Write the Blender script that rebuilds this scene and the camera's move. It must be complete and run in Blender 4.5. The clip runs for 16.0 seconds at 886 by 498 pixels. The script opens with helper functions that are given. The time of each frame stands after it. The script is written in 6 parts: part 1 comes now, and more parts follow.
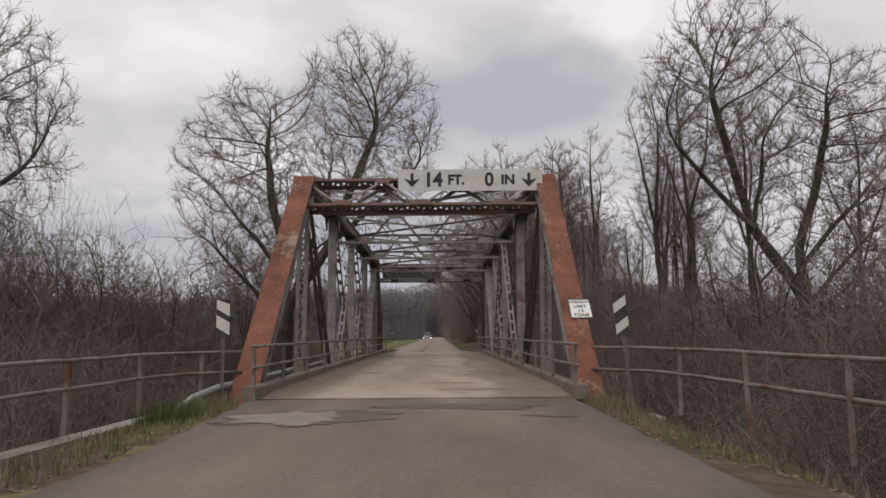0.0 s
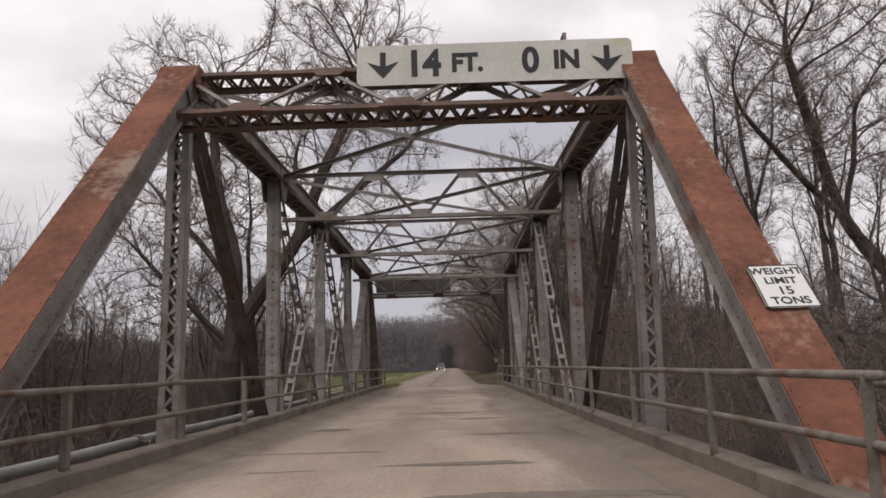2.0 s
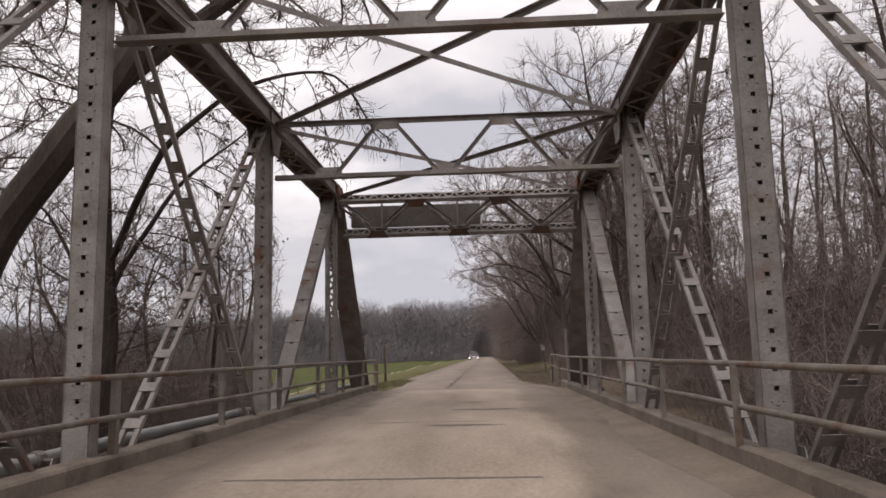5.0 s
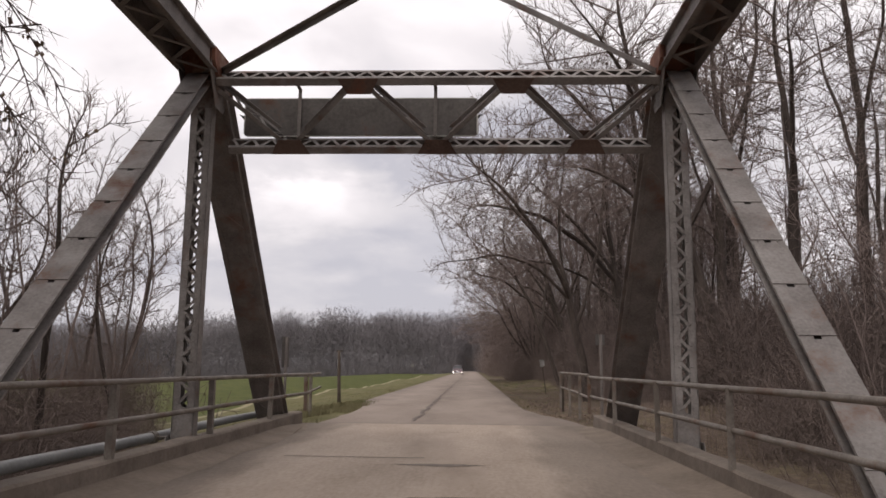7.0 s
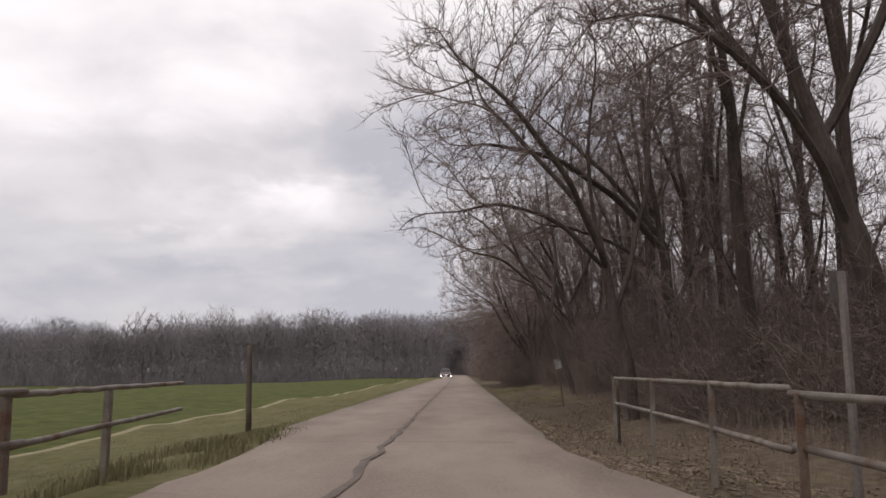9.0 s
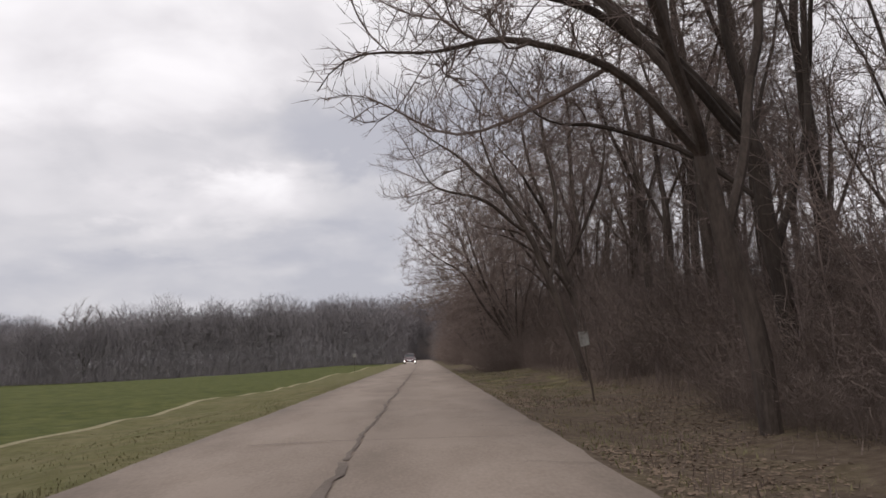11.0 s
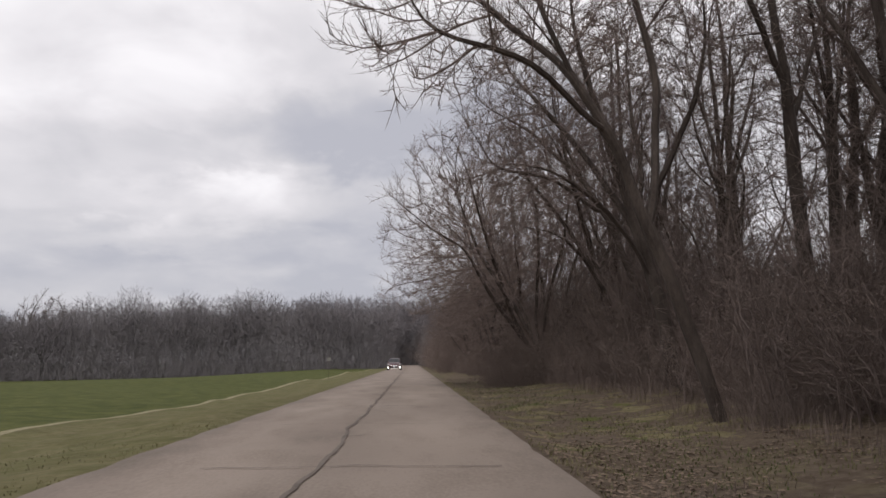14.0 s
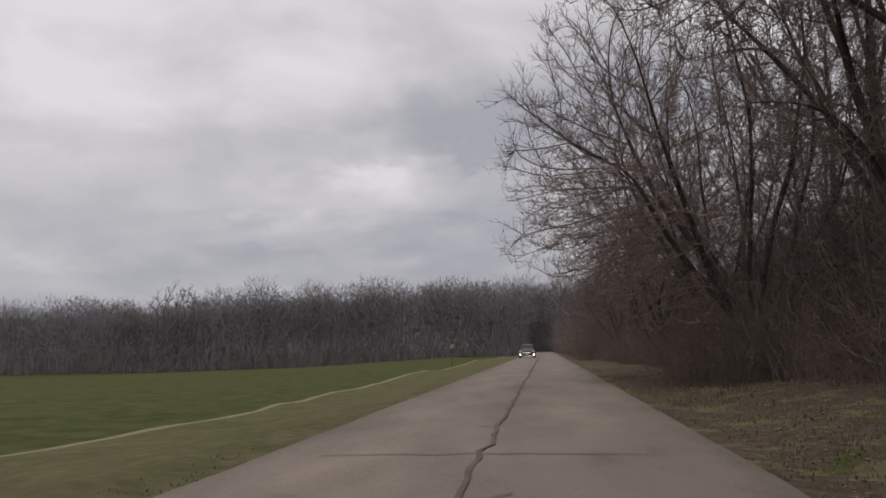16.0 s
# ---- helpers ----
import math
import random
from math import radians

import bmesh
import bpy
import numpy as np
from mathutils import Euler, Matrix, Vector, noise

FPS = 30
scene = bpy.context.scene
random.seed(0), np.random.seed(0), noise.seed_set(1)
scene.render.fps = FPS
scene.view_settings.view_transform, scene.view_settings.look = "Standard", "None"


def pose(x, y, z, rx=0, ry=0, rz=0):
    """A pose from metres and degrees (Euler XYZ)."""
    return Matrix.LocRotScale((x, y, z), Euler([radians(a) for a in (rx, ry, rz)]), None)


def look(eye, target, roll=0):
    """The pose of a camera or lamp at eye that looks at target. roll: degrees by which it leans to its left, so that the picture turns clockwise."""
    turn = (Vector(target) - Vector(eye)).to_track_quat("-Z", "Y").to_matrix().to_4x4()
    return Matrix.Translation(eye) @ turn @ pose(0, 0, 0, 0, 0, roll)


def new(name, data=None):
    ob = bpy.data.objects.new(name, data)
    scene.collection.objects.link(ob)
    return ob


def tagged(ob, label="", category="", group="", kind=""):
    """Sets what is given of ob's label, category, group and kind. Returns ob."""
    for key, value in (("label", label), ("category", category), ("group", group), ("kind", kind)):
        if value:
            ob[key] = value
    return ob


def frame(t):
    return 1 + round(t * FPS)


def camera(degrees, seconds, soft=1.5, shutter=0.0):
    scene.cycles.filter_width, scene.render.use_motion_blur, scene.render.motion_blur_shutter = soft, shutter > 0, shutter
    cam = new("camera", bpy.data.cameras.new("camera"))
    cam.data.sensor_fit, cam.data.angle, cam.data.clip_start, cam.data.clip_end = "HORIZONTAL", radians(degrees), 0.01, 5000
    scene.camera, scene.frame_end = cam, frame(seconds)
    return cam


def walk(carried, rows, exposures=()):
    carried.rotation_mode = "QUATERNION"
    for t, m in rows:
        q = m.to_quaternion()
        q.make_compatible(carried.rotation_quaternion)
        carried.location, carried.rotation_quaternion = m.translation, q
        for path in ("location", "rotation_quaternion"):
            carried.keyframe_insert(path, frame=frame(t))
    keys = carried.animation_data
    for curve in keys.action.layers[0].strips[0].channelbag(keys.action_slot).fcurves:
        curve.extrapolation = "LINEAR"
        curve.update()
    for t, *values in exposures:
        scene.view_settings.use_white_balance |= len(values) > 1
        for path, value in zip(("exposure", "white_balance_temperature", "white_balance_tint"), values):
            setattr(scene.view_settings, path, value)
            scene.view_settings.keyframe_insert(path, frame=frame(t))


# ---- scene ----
cam = camera(60.61, 16.0, soft=1.6)
PATH = [
    (0, (0.431, -31.855, 1.187), (0.495, -21.917, 2.299), -0.42),
    (0.5, (0.522, -29.310, 1.182), (0.528, -19.380, 2.360), -0.52),
    (1, (0.590, -26.876, 1.156), (0.552, -16.951, 2.376), -1.25),
    (1.5, (0.602, -24.495, 1.120), (0.528, -14.591, 2.500), -1.62),
    (2, (0.610, -22.046, 1.109), (0.512, -12.162, 2.624), -1.67),
    (2.5, (0.645, -19.554, 1.119), (0.396, -9.720, 2.916), -1.58),
    (3, (0.634, -17.027, 1.115), (0.323, -7.175, 2.805), -1.15),
    (3.5, (0.611, -14.626, 1.108), (0.382, -4.741, 2.607), -0.87),
    (4, (0.676, -12.061, 1.121), (0.195, -2.152, 2.380), -2.74),
    (4.2, (0.710, -11.027, 1.123), (0.129, -1.127, 2.406), -1.41),
    (6.3, (0.505, -1.450, 1.143), (-0.024, 8.429, 2.602), -1.12),
    (6.5, (0.494, -0.573, 1.145), (0.007, 9.304, 2.632), -0.65),
    (7, (0.516, 1.703, 1.153), (0.121, 11.575, 2.696), 0.60),
    (7.5, (0.561, 3.945, 1.152), (0.222, 13.817, 2.702), -0.54),
    (8, (0.587, 6.246, 1.136), (0.252, 16.110, 2.739), -0.11),
    (10.3, (0.192, 19.470, 1.162), (0.235, 29.346, 2.735), -0.96),
    (10.5, (0.177, 20.275, 1.154), (0.302, 30.147, 2.741), -1.33),
    (11, (0.164, 22.400, 1.123), (0.442, 32.300, 2.510), -1.78),
    (11.5, (0.272, 24.507, 1.165), (0.665, 34.400, 2.569), -1.41),
    (12, (0.366, 26.670, 1.185), (0.898, 36.546, 2.659), -0.52),
    (12.5, (0.416, 28.879, 1.177), (0.958, 38.758, 2.632), 0.24),
    (13, (0.448, 31.086, 1.188), (0.941, 40.974, 2.593), -0.33),
    (13.5, (0.426, 33.393, 1.190), (0.877, 43.285, 2.583), -0.54),
    (14, (0.313, 35.712, 1.176), (0.712, 45.597, 2.633), -0.26),
    (14.5, (0.223, 38.337, 1.137), (0.517, 48.230, 2.563), 0.07),
    (15, (0.148, 41.306, 1.129), (0.214, 51.221, 2.427), -0.59),
    (15.5, (0.037, 44.495, 1.131), (-0.363, 54.396, 2.474), -0.72),
    (16, (-0.018, 47.546, 1.148), (-1.309, 57.376, 2.456), -1.01),
]
walk(cam, [(t, look(eye, target, roll)) for t, eye, target, roll in PATH], [(0, -0.06, 6650, 12.0), (1.5, -0.02, 6700, 13.0), (2.0, 0.08, 6700, 13.0), (2.5, 0.36, 6700, 13.0), (4, 0.3, 6700, 13.0), (7, 0.27, 6700, 13.3), (8, 0.19, 6700, 13.5), (10.5, 0.1, 6550, 11.5), (15.5, 0.0, 6500, 11), (16, -0.35, 6500, 11)])

# ---- world and sun ----
world = bpy.data.worlds.new("overcast_sky")
scene.world = world
world.use_nodes = True
wn, wl = world.node_tree.nodes, world.node_tree.links
wn.clear()
w_out = wn.new("ShaderNodeOutputWorld")
w_bg = wn.new("ShaderNodeBackground")
w_sky = wn.new("ShaderNodeTexSky")
w_sky.sky_type = "NISHITA"
w_sky.sun_disc = False
w_sky.sun_elevation = radians(57)
w_sky.sun_rotation = radians(201)
w_co = wn.new("ShaderNodeTexCoord")
w_sep = wn.new("ShaderNodeSeparateXYZ")
wl.new(w_co.outputs["Generated"], w_sep.inputs[0])


def wmath(op, a, b):
    n = wn.new("ShaderNodeMath")
    n.operation = op
    for k, v in enumerate((a, b)):
        if isinstance(v, (int, float)):
            n.inputs[k].default_value = v
        else:
            wl.new(v, n.inputs[k])
    return n.outputs[0]


# clouds lie on a flat layer, so they crowd together towards the horizon
w_h = wmath("ADD", wmath("MAXIMUM", w_sep.outputs[2], 0.0), 0.30)
w_vec = wn.new("ShaderNodeCombineXYZ")
wl.new(wmath("DIVIDE", w_sep.outputs[0], w_h), w_vec.inputs[0])
wl.new(wmath("DIVIDE", w_sep.outputs[1], w_h), w_vec.inputs[1])
w_vec.inputs[2].default_value = 3.7


def wnoise(scale, detail, rough, distort):
    n = wn.new("ShaderNodeTexNoise")
    n.inputs["Scale"].default_value = scale
    n.inputs["Detail"].default_value = detail
    n.inputs["Roughness"].default_value = rough
    n.inputs["Distortion"].default_value = distort
    wl.new(w_vec.outputs[0], n.inputs["Vector"])
    return n.outputs["Fac"]


w_mix = wmath("ADD", wmath("MULTIPLY", wnoise(1.25, 4, 0.45, 0.5), 0.74), wmath("MULTIPLY", wnoise(4.0, 4, 0.5, 0.3), 0.26))
# the larger cloud masses: bearing, height (degrees), half sizes, how much lighter or darker
w_az = wmath("ADD", wmath("MULTIPLY", wmath("ARCTAN2", w_sep.outputs[0], w_sep.outputs[1]), 57.3), wmath("MULTIPLY", wmath("SUBTRACT", wnoise(3.1, 5, 0.55, 0.4), 0.5), 16.0))
w_el = wmath("ADD", wmath("MULTIPLY", wmath("ARCSINE", w_sep.outputs[2], 0.0), 57.3), wmath("MULTIPLY", wmath("SUBTRACT", wnoise(3.7, 5, 0.55, 0.2), 0.5), 9.0))
for c_az, c_el, c_w, c_h, c_gain in ((-10.5, 11.6, 6.5, 2.6, 0.13), (-3.5, 16.6, 6.5, 3.0, -0.16), (-21, 9.3, 5.0, 1.5, 0.10), (-17, 21, 8.0, 4.0, 0.06), (8, 17.5, 6.5, 3.2, -0.13), (13, 23.5, 4.5, 3.0, 0.10), (-20, 14.5, 8.0, 2.0, -0.07), (-12, 17.5, 3.5, 1.6, -0.05), (0, 3.0, 90.0, 4.5, -0.10)):
    qa = wmath("DIVIDE", wmath("SUBTRACT", w_az, c_az), c_w)
    qe = wmath("DIVIDE", wmath("SUBTRACT", w_el, c_el), c_h)
    q2 = wmath("ADD", wmath("MULTIPLY", qa, qa), wmath("MULTIPLY", qe, qe))
    fall = wmath("EXPONENT", wmath("MULTIPLY", wmath("MULTIPLY", q2, q2), -1.0), 0.0)
    w_mix = wmath("ADD", w_mix, wmath("MULTIPLY", fall, c_gain))
w_ramp = wn.new("ShaderNodeValToRGB")
cr = w_ramp.color_ramp
cr.elements[0].position, cr.elements[0].color = 0.29, (0.50, 0.505, 0.56, 1)
cr.elements[1].position, cr.elements[1].color = 0.64, (0.98, 0.96, 0.98, 1)
e = cr.elements.new(0.46)
e.color = (0.66, 0.65, 0.68, 1)
e = cr.elements.new(0.55)
e.color = (0.79, 0.77, 0.795, 1)
wl.new(w_mix, w_ramp.inputs[0])
w_sc = wn.new("ShaderNodeVectorMath")
w_sc.operation = "SCALE"
w_sc.inputs["Scale"].default_value = 0.06
wl.new(w_sky.outputs[0], w_sc.inputs[0])
w_add = wn.new("ShaderNodeMixRGB")
w_add.inputs[0].default_value = 0.93
wl.new(w_sc.outputs[0], w_add.inputs[1])
wl.new(w_ramp.outputs[0], w_add.inputs[2])
wl.new(w_add.outputs[0], w_bg.inputs[0])
w_bg.inputs[1].default_value = 1.0
wl.new(w_bg.outputs[0], w_out.inputs[0])

sun_data = bpy.data.lights.new("sun", "SUN")
sun_data.energy = 1.3
sun_data.angle = radians(40)
sun_data.color = (1.0, 0.96, 0.9)
sun = new("sun", sun_data)
sun.matrix_world = look((0, 0, 60), (14, 36, 0))


# ---- materials ----
def material(name, dark, light, scale=3.0, rough=0.8, metal=0.0, bump=0.3, fine=40.0, spots=None, spot_scale=1.2, spot_cut=0.55, streak=None, per_object=0.0, spec=0.3, tracks=None):
    """Two tones mixed by coarse and fine noise, with patches of a third tone, and fine relief."""
    m = bpy.data.materials.new(name)
    m.use_nodes = True
    n, l = m.node_tree.nodes, m.node_tree.links
    b = n["Principled BSDF"]
    b.inputs["Roughness"].default_value = rough
    b.inputs["Metallic"].default_value = metal
    b.inputs["Specular IOR Level"].default_value = spec
    co = n.new("ShaderNodeTexCoord")
    mp = n.new("ShaderNodeMapping")
    if streak:
        mp.inputs["Scale"].default_value = streak
    l.new(co.outputs["Object"], mp.inputs[0])

    def tex(s, d=5.0):
        t = n.new("ShaderNodeTexNoise")
        t.inputs["Scale"].default_value = s
        t.inputs["Detail"].default_value = d
        t.inputs["Roughness"].default_value = 0.6
        l.new(mp.outputs[0], t.inputs["Vector"])
        return t.outputs["Fac"]

    def two(op, a, c):
        t = n.new("ShaderNodeMath")
        t.operation = op
        for k, v in enumerate((a, c)):
            if isinstance(v, (int, float)):
                t.inputs[k].default_value = v
            else:
                l.new(v, t.inputs[k])
        return t.outputs[0]

    coarse, grain = tex(scale), tex(fine, 3.0)
    f = two("ADD", two("MULTIPLY", coarse, 0.65), two("MULTIPLY", grain, 0.35))
    r = n.new("ShaderNodeValToRGB")
    r.color_ramp.elements[0].position, r.color_ramp.elements[0].color = 0.36, (*dark, 1)
    r.color_ramp.elements[1].position, r.color_ramp.elements[1].color = 0.64, (*light, 1)
    l.new(f, r.inputs[0])
    col = r.outputs[0]
    if spots:
        s = n.new("ShaderNodeValToRGB")
        s.color_ramp.elements[0].position, s.color_ramp.elements[1].position = spot_cut, spot_cut + 0.12
        l.new(two("ADD", two("MULTIPLY", tex(spot_scale, 6.0), 0.8), two("MULTIPLY", grain, 0.2)), s.inputs[0])
        mx = n.new("ShaderNodeMixRGB")
        mx.inputs[2].default_value = (*spots, 1)
        l.new(s.outputs[0], mx.inputs[0])
        l.new(col, mx.inputs[1])
        col = mx.outputs[0]
    if per_object:
        oi = n.new("ShaderNodeObjectInfo")
        hv = n.new("ShaderNodeHueSaturation")
        l.new(two("ADD", two("MULTIPLY", oi.outputs["Random"], per_object), 1.0 - per_object / 2), hv.inputs["Value"])
        l.new(col, hv.inputs["Color"])
        col = hv.outputs[0]
    if tracks:
        # tyres keep their tracks clean, dirt stays beside and between them
        sx = n.new("ShaderNodeSeparateXYZ")
        l.new(co.outputs["Object"], sx.inputs[0])
        lo, hi = tracks[0][0], tracks[-1][0]
        u = two("DIVIDE", two("SUBTRACT", two("ADD", sx.outputs[0], two("MULTIPLY", two("SUBTRACT", tex(0.9), 0.5), 1.7)), lo), hi - lo)
        tr = n.new("ShaderNodeValToRGB")
        while len(tr.color_ramp.elements) < len(tracks):
            tr.color_ramp.elements.new(0.5)
        for el, (tx, v) in zip(tr.color_ramp.elements, tracks):
            el.position, el.color = (tx - lo) / (hi - lo), (v, v * 0.985, v * 0.965, 1)
        l.new(u, tr.inputs[0])
        ml = n.new("ShaderNodeMixRGB")
        ml.blend_type = "MULTIPLY"
        ml.inputs[0].default_value = 1.0
        l.new(col, ml.inputs[1])
        l.new(tr.outputs[0], ml.inputs[2])
        col = ml.outputs[0]
    l.new(col, b.inputs["Base Color"])
    if bump:
        bp = n.new("ShaderNodeBump")
        bp.inputs["Strength"].default_value = bump
        bp.inputs["Distance"].default_value = 0.02
        l.new(f, bp.inputs["Height"])
        l.new(bp.outputs[0], b.inputs["Normal"])
    return m


def plain(name, colour, rough=0.5, metal=0.0, glow=0.0):
    m = bpy.data.materials.new(name)
    m.use_nodes = True
    b = m.node_tree.nodes["Principled BSDF"]
    b.inputs["Base Color"].default_value = (*colour, 1)
    b.inputs["Roughness"].default_value = rough
    b.inputs["Metallic"].default_value = metal
    if glow:
        b.inputs["Emission Color"].default_value = (1, 0.97, 0.9, 1)
        b.inputs["Emission Strength"].default_value = glow
    return m


RUST = material("dull_orange_rust", (0.098, 0.042, 0.028), (0.25, 0.104, 0.067), 1.0, 0.85, 0.0, 0.3, 12, (0.27, 0.205, 0.16), 0.75, 0.555)
STEEL = material("worn_grey_paint", (0.16, 0.141, 0.13), (0.31, 0.284, 0.266), 2.2, 0.7, 0.0, 0.25, 35, (0.15, 0.08, 0.055), 1.5, 0.55)
DARKSTEEL = material("dark_weathered_steel", (0.13, 0.112, 0.103), (0.265, 0.237, 0.22), 2.0, 0.7, 0.0, 0.25, 35, (0.17, 0.088, 0.058), 1.3, 0.55)
# darker copy of the weathered steel, with the near diagonals' shade painted in
SHADEDSTEEL = material("shaded_brown_weathered_steel", (0.075, 0.06, 0.053), (0.16, 0.135, 0.122), 2.0, 0.75, 0.0, 0.25, 35, (0.13, 0.068, 0.045), 1.3, 0.55)
RAILSTEEL = material("galvanised_rail_with_rust", (0.135, 0.112, 0.094), (0.27, 0.24, 0.21), 3.0, 0.6, 0.2, 0.2, 45, (0.13, 0.065, 0.038), 1.8, 0.52)
DECK = material("worn_concrete_deck", (0.27, 0.217, 0.175), (0.43, 0.36, 0.302), 0.7, 0.92, 0.0, 0.25, 22, (0.21, 0.166, 0.134), 0.45, 0.54, streak=(1, 0.3, 1), tracks=[(-3.0, 0.46), (-2.25, 0.6), (-1.85, 0.96), (-1.1, 1.08), (-0.3, 0.95), (0.5, 1.1), (1.35, 1.04), (1.75, 0.66), (3.0, 0.46)])
ROAD = material("old_road_concrete", (0.205, 0.167, 0.141), (0.31, 0.258, 0.223), 0.8, 0.93, 0.0, 0.3, 28, (0.185, 0.15, 0.128), 0.4, 0.54, streak=(1, 0.35, 1), tracks=[(-3.4, 0.72), (-2.8, 0.92), (-2.1, 1.04), (-1.2, 0.97), (-0.7, 0.91), (0.1, 1.03), (0.9, 1.03), (1.5, 0.93), (2.1, 0.74)])
OLDROAD = material("dirty_approach_road", (0.125, 0.102, 0.086), (0.205, 0.172, 0.148), 0.6, 0.93, 0.0, 0.25, 24, (0.208, 0.182, 0.156), 0.3, 0.58, streak=(1, 0.35, 1), tracks=[(-3.0, 0.72), (-2.2, 0.95), (-1.5, 1.08), (-0.4, 0.92), (0.7, 1.08), (1.6, 0.95), (3.0, 0.72)])
DIRT = material("drifted_dirt", (0.15, 0.118, 0.092), (0.24, 0.195, 0.155), 1.2, 0.95, 0.0, 0.4, 18)
KERB = material("stained_concrete_kerb", (0.135, 0.109, 0.088), (0.245, 0.204, 0.168), 1.4, 0.92, 0.0, 0.35, 25, (0.08, 0.06, 0.046), 0.8, 0.55)
CONCRETE = material("abutment_concrete", (0.2, 0.18, 0.155), (0.34, 0.31, 0.27), 0.8, 0.92, 0.0, 0.3, 20, (0.12, 0.105, 0.085), 0.6, 0.55)
TAR = material("tar_seam", (0.1, 0.08, 0.068), (0.185, 0.15, 0.128), 1.2, 0.85, 0.0, 0.2, 30)
CRACK = material("dirt_filled_crack", (0.155, 0.128, 0.107), (0.225, 0.19, 0.16), 5.0, 0.95, 0.0, 0.2, 30)
ROADCRACK = material("dark_road_crack", (0.10, 0.083, 0.07), (0.165, 0.138, 0.118), 5.0, 0.95, 0.0, 0.2, 30)
STAIN = material("dark_road_stain", (0.095, 0.078, 0.066), (0.15, 0.126, 0.108), 2.0, 0.9, 0.0, 0.35, 20)
PATCH = material("pale_repair_patch", (0.19, 0.165, 0.143), (0.27, 0.237, 0.205), 2.2, 0.93, 0.0, 0.25, 22)
SIGNWHITE = material("aged_white_sign", (0.50, 0.49, 0.44), (0.66, 0.65, 0.61), 1.4, 0.55, 0.0, 0.05, 18, (0.56, 0.50, 0.30), 0.9, 0.60)
SIGNBLACK = plain("sign_black", (0.018, 0.018, 0.02), 0.6)
MARKERBLACK = material("faded_marker_black", (0.04, 0.033, 0.03), (0.075, 0.064, 0.058), 4.0, 0.7, 0.0, 0.1, 20, (0.16, 0.15, 0.14), 2.5, 0.62)
SIGNBACK = material("bare_sign_back", (0.095, 0.086, 0.08), (0.17, 0.155, 0.145), 2.5, 0.6, 0.3, 0.1, 20, (0.13, 0.07, 0.05), 1.2, 0.58)
POSTWOOD = material("weathered_post_wood", (0.06, 0.045, 0.036), (0.12, 0.095, 0.078), 4.0, 0.9, 0.0, 0.4, 40)
BARK = material("grey_brown_bark", (0.039, 0.030, 0.026), (0.092, 0.073, 0.063), 3.0, 0.95, 0.0, 0.6, 25, per_object=0.5, streak=(1, 1, 0.3))
TWIG = material("bare_twigs", (0.112, 0.084, 0.075), (0.21, 0.165, 0.149), 1.0, 0.95, 0.0, 0.0, 6, per_object=0.4)
BRUSH = material("brown_undergrowth", (0.115, 0.086, 0.075), (0.215, 0.169, 0.148), 0.5, 0.95, 0.0, 0.0, 3, per_object=0.4)
# distance haze is painted into both colours: paler and bluer than near twigs
FARWOOD = material("far_woods_haze_tint", (0.182, 0.168, 0.174), (0.218, 0.201, 0.209), 0.05, 0.95, 0.0, 0.0, 0.5)
FARTREE = material("far_trees_haze_tint", (0.172, 0.158, 0.165), (0.206, 0.19, 0.199), 0.05, 0.95, 0.0, 0.0, 0.5)
GRASS = material("short_dry_grass", (0.125, 0.112, 0.058), (0.23, 0.205, 0.115), 0.8, 0.95, 0.0, 0.0, 5, (0.095, 0.11, 0.042), 0.25, 0.52)
GREENGRASS = material("green_winter_grass", (0.04, 0.06, 0.018), (0.085, 0.105, 0.035), 0.5, 0.95, 0.0, 0.0, 5)
LITTER = material("fallen_leaves", (0.14, 0.10, 0.073), (0.26, 0.195, 0.148), 1.5, 0.95, 0.0, 0.0, 9)


# ---- mesh helpers ----
def part(name, bm, mat, parent=None, label="", smooth=False):
    me = bpy.data.meshes.new(name)
    bm.to_mesh(me)
    bm.free()
    me.materials.append(mat)
    if smooth:
        for p in me.polygons:
            p.use_smooth = True
    ob = new(name, me)
    ob.parent = parent
    if label:
        ob["label"] = label
    return ob


def thing(name, label, category, at=(0, 0, 0), group="", kind=""):
    ob = new(name)
    ob.empty_display_size = 0.2
    ob.location = at
    return tagged(ob, label, category, group, kind)


def beam(bm, p, q, w, h, up=(0, 0, 1), du=0.0, ds=0.0):
    """A straight bar from p to q: w across, h along up, moved by ds across and du along up."""
    p, q, up = Vector(p), Vector(q), Vector(up)
    d = (q - p).normalized()
    s = d.cross(up).normalized()
    u = s.cross(d).normalized()
    o = s * ds + u * du
    vs = [bm.verts.new(c + o + s * (a * w / 2) + u * (b * h / 2)) for c in (p, q) for a, b in ((-1, -1), (1, -1), (1, 1), (-1, 1))]
    for f in ((3, 2, 1, 0), (4, 5, 6, 7), (0, 1, 5, 4), (1, 2, 6, 5), (2, 3, 7, 6), (3, 0, 4, 7)):
        bm.faces.new([vs[k] for k in f])


def channel(bm, p, q, depth, flange, up, du, ds, side, t=0.012):
    """A rolled channel: a web of that depth along up, flanges towards side."""
    beam(bm, p, q, t, depth, up, du, ds)
    for k in (-1, 1):
        beam(bm, p, q, flange, t, up, du + k * (depth / 2 - t / 2), ds + side * flange / 2)


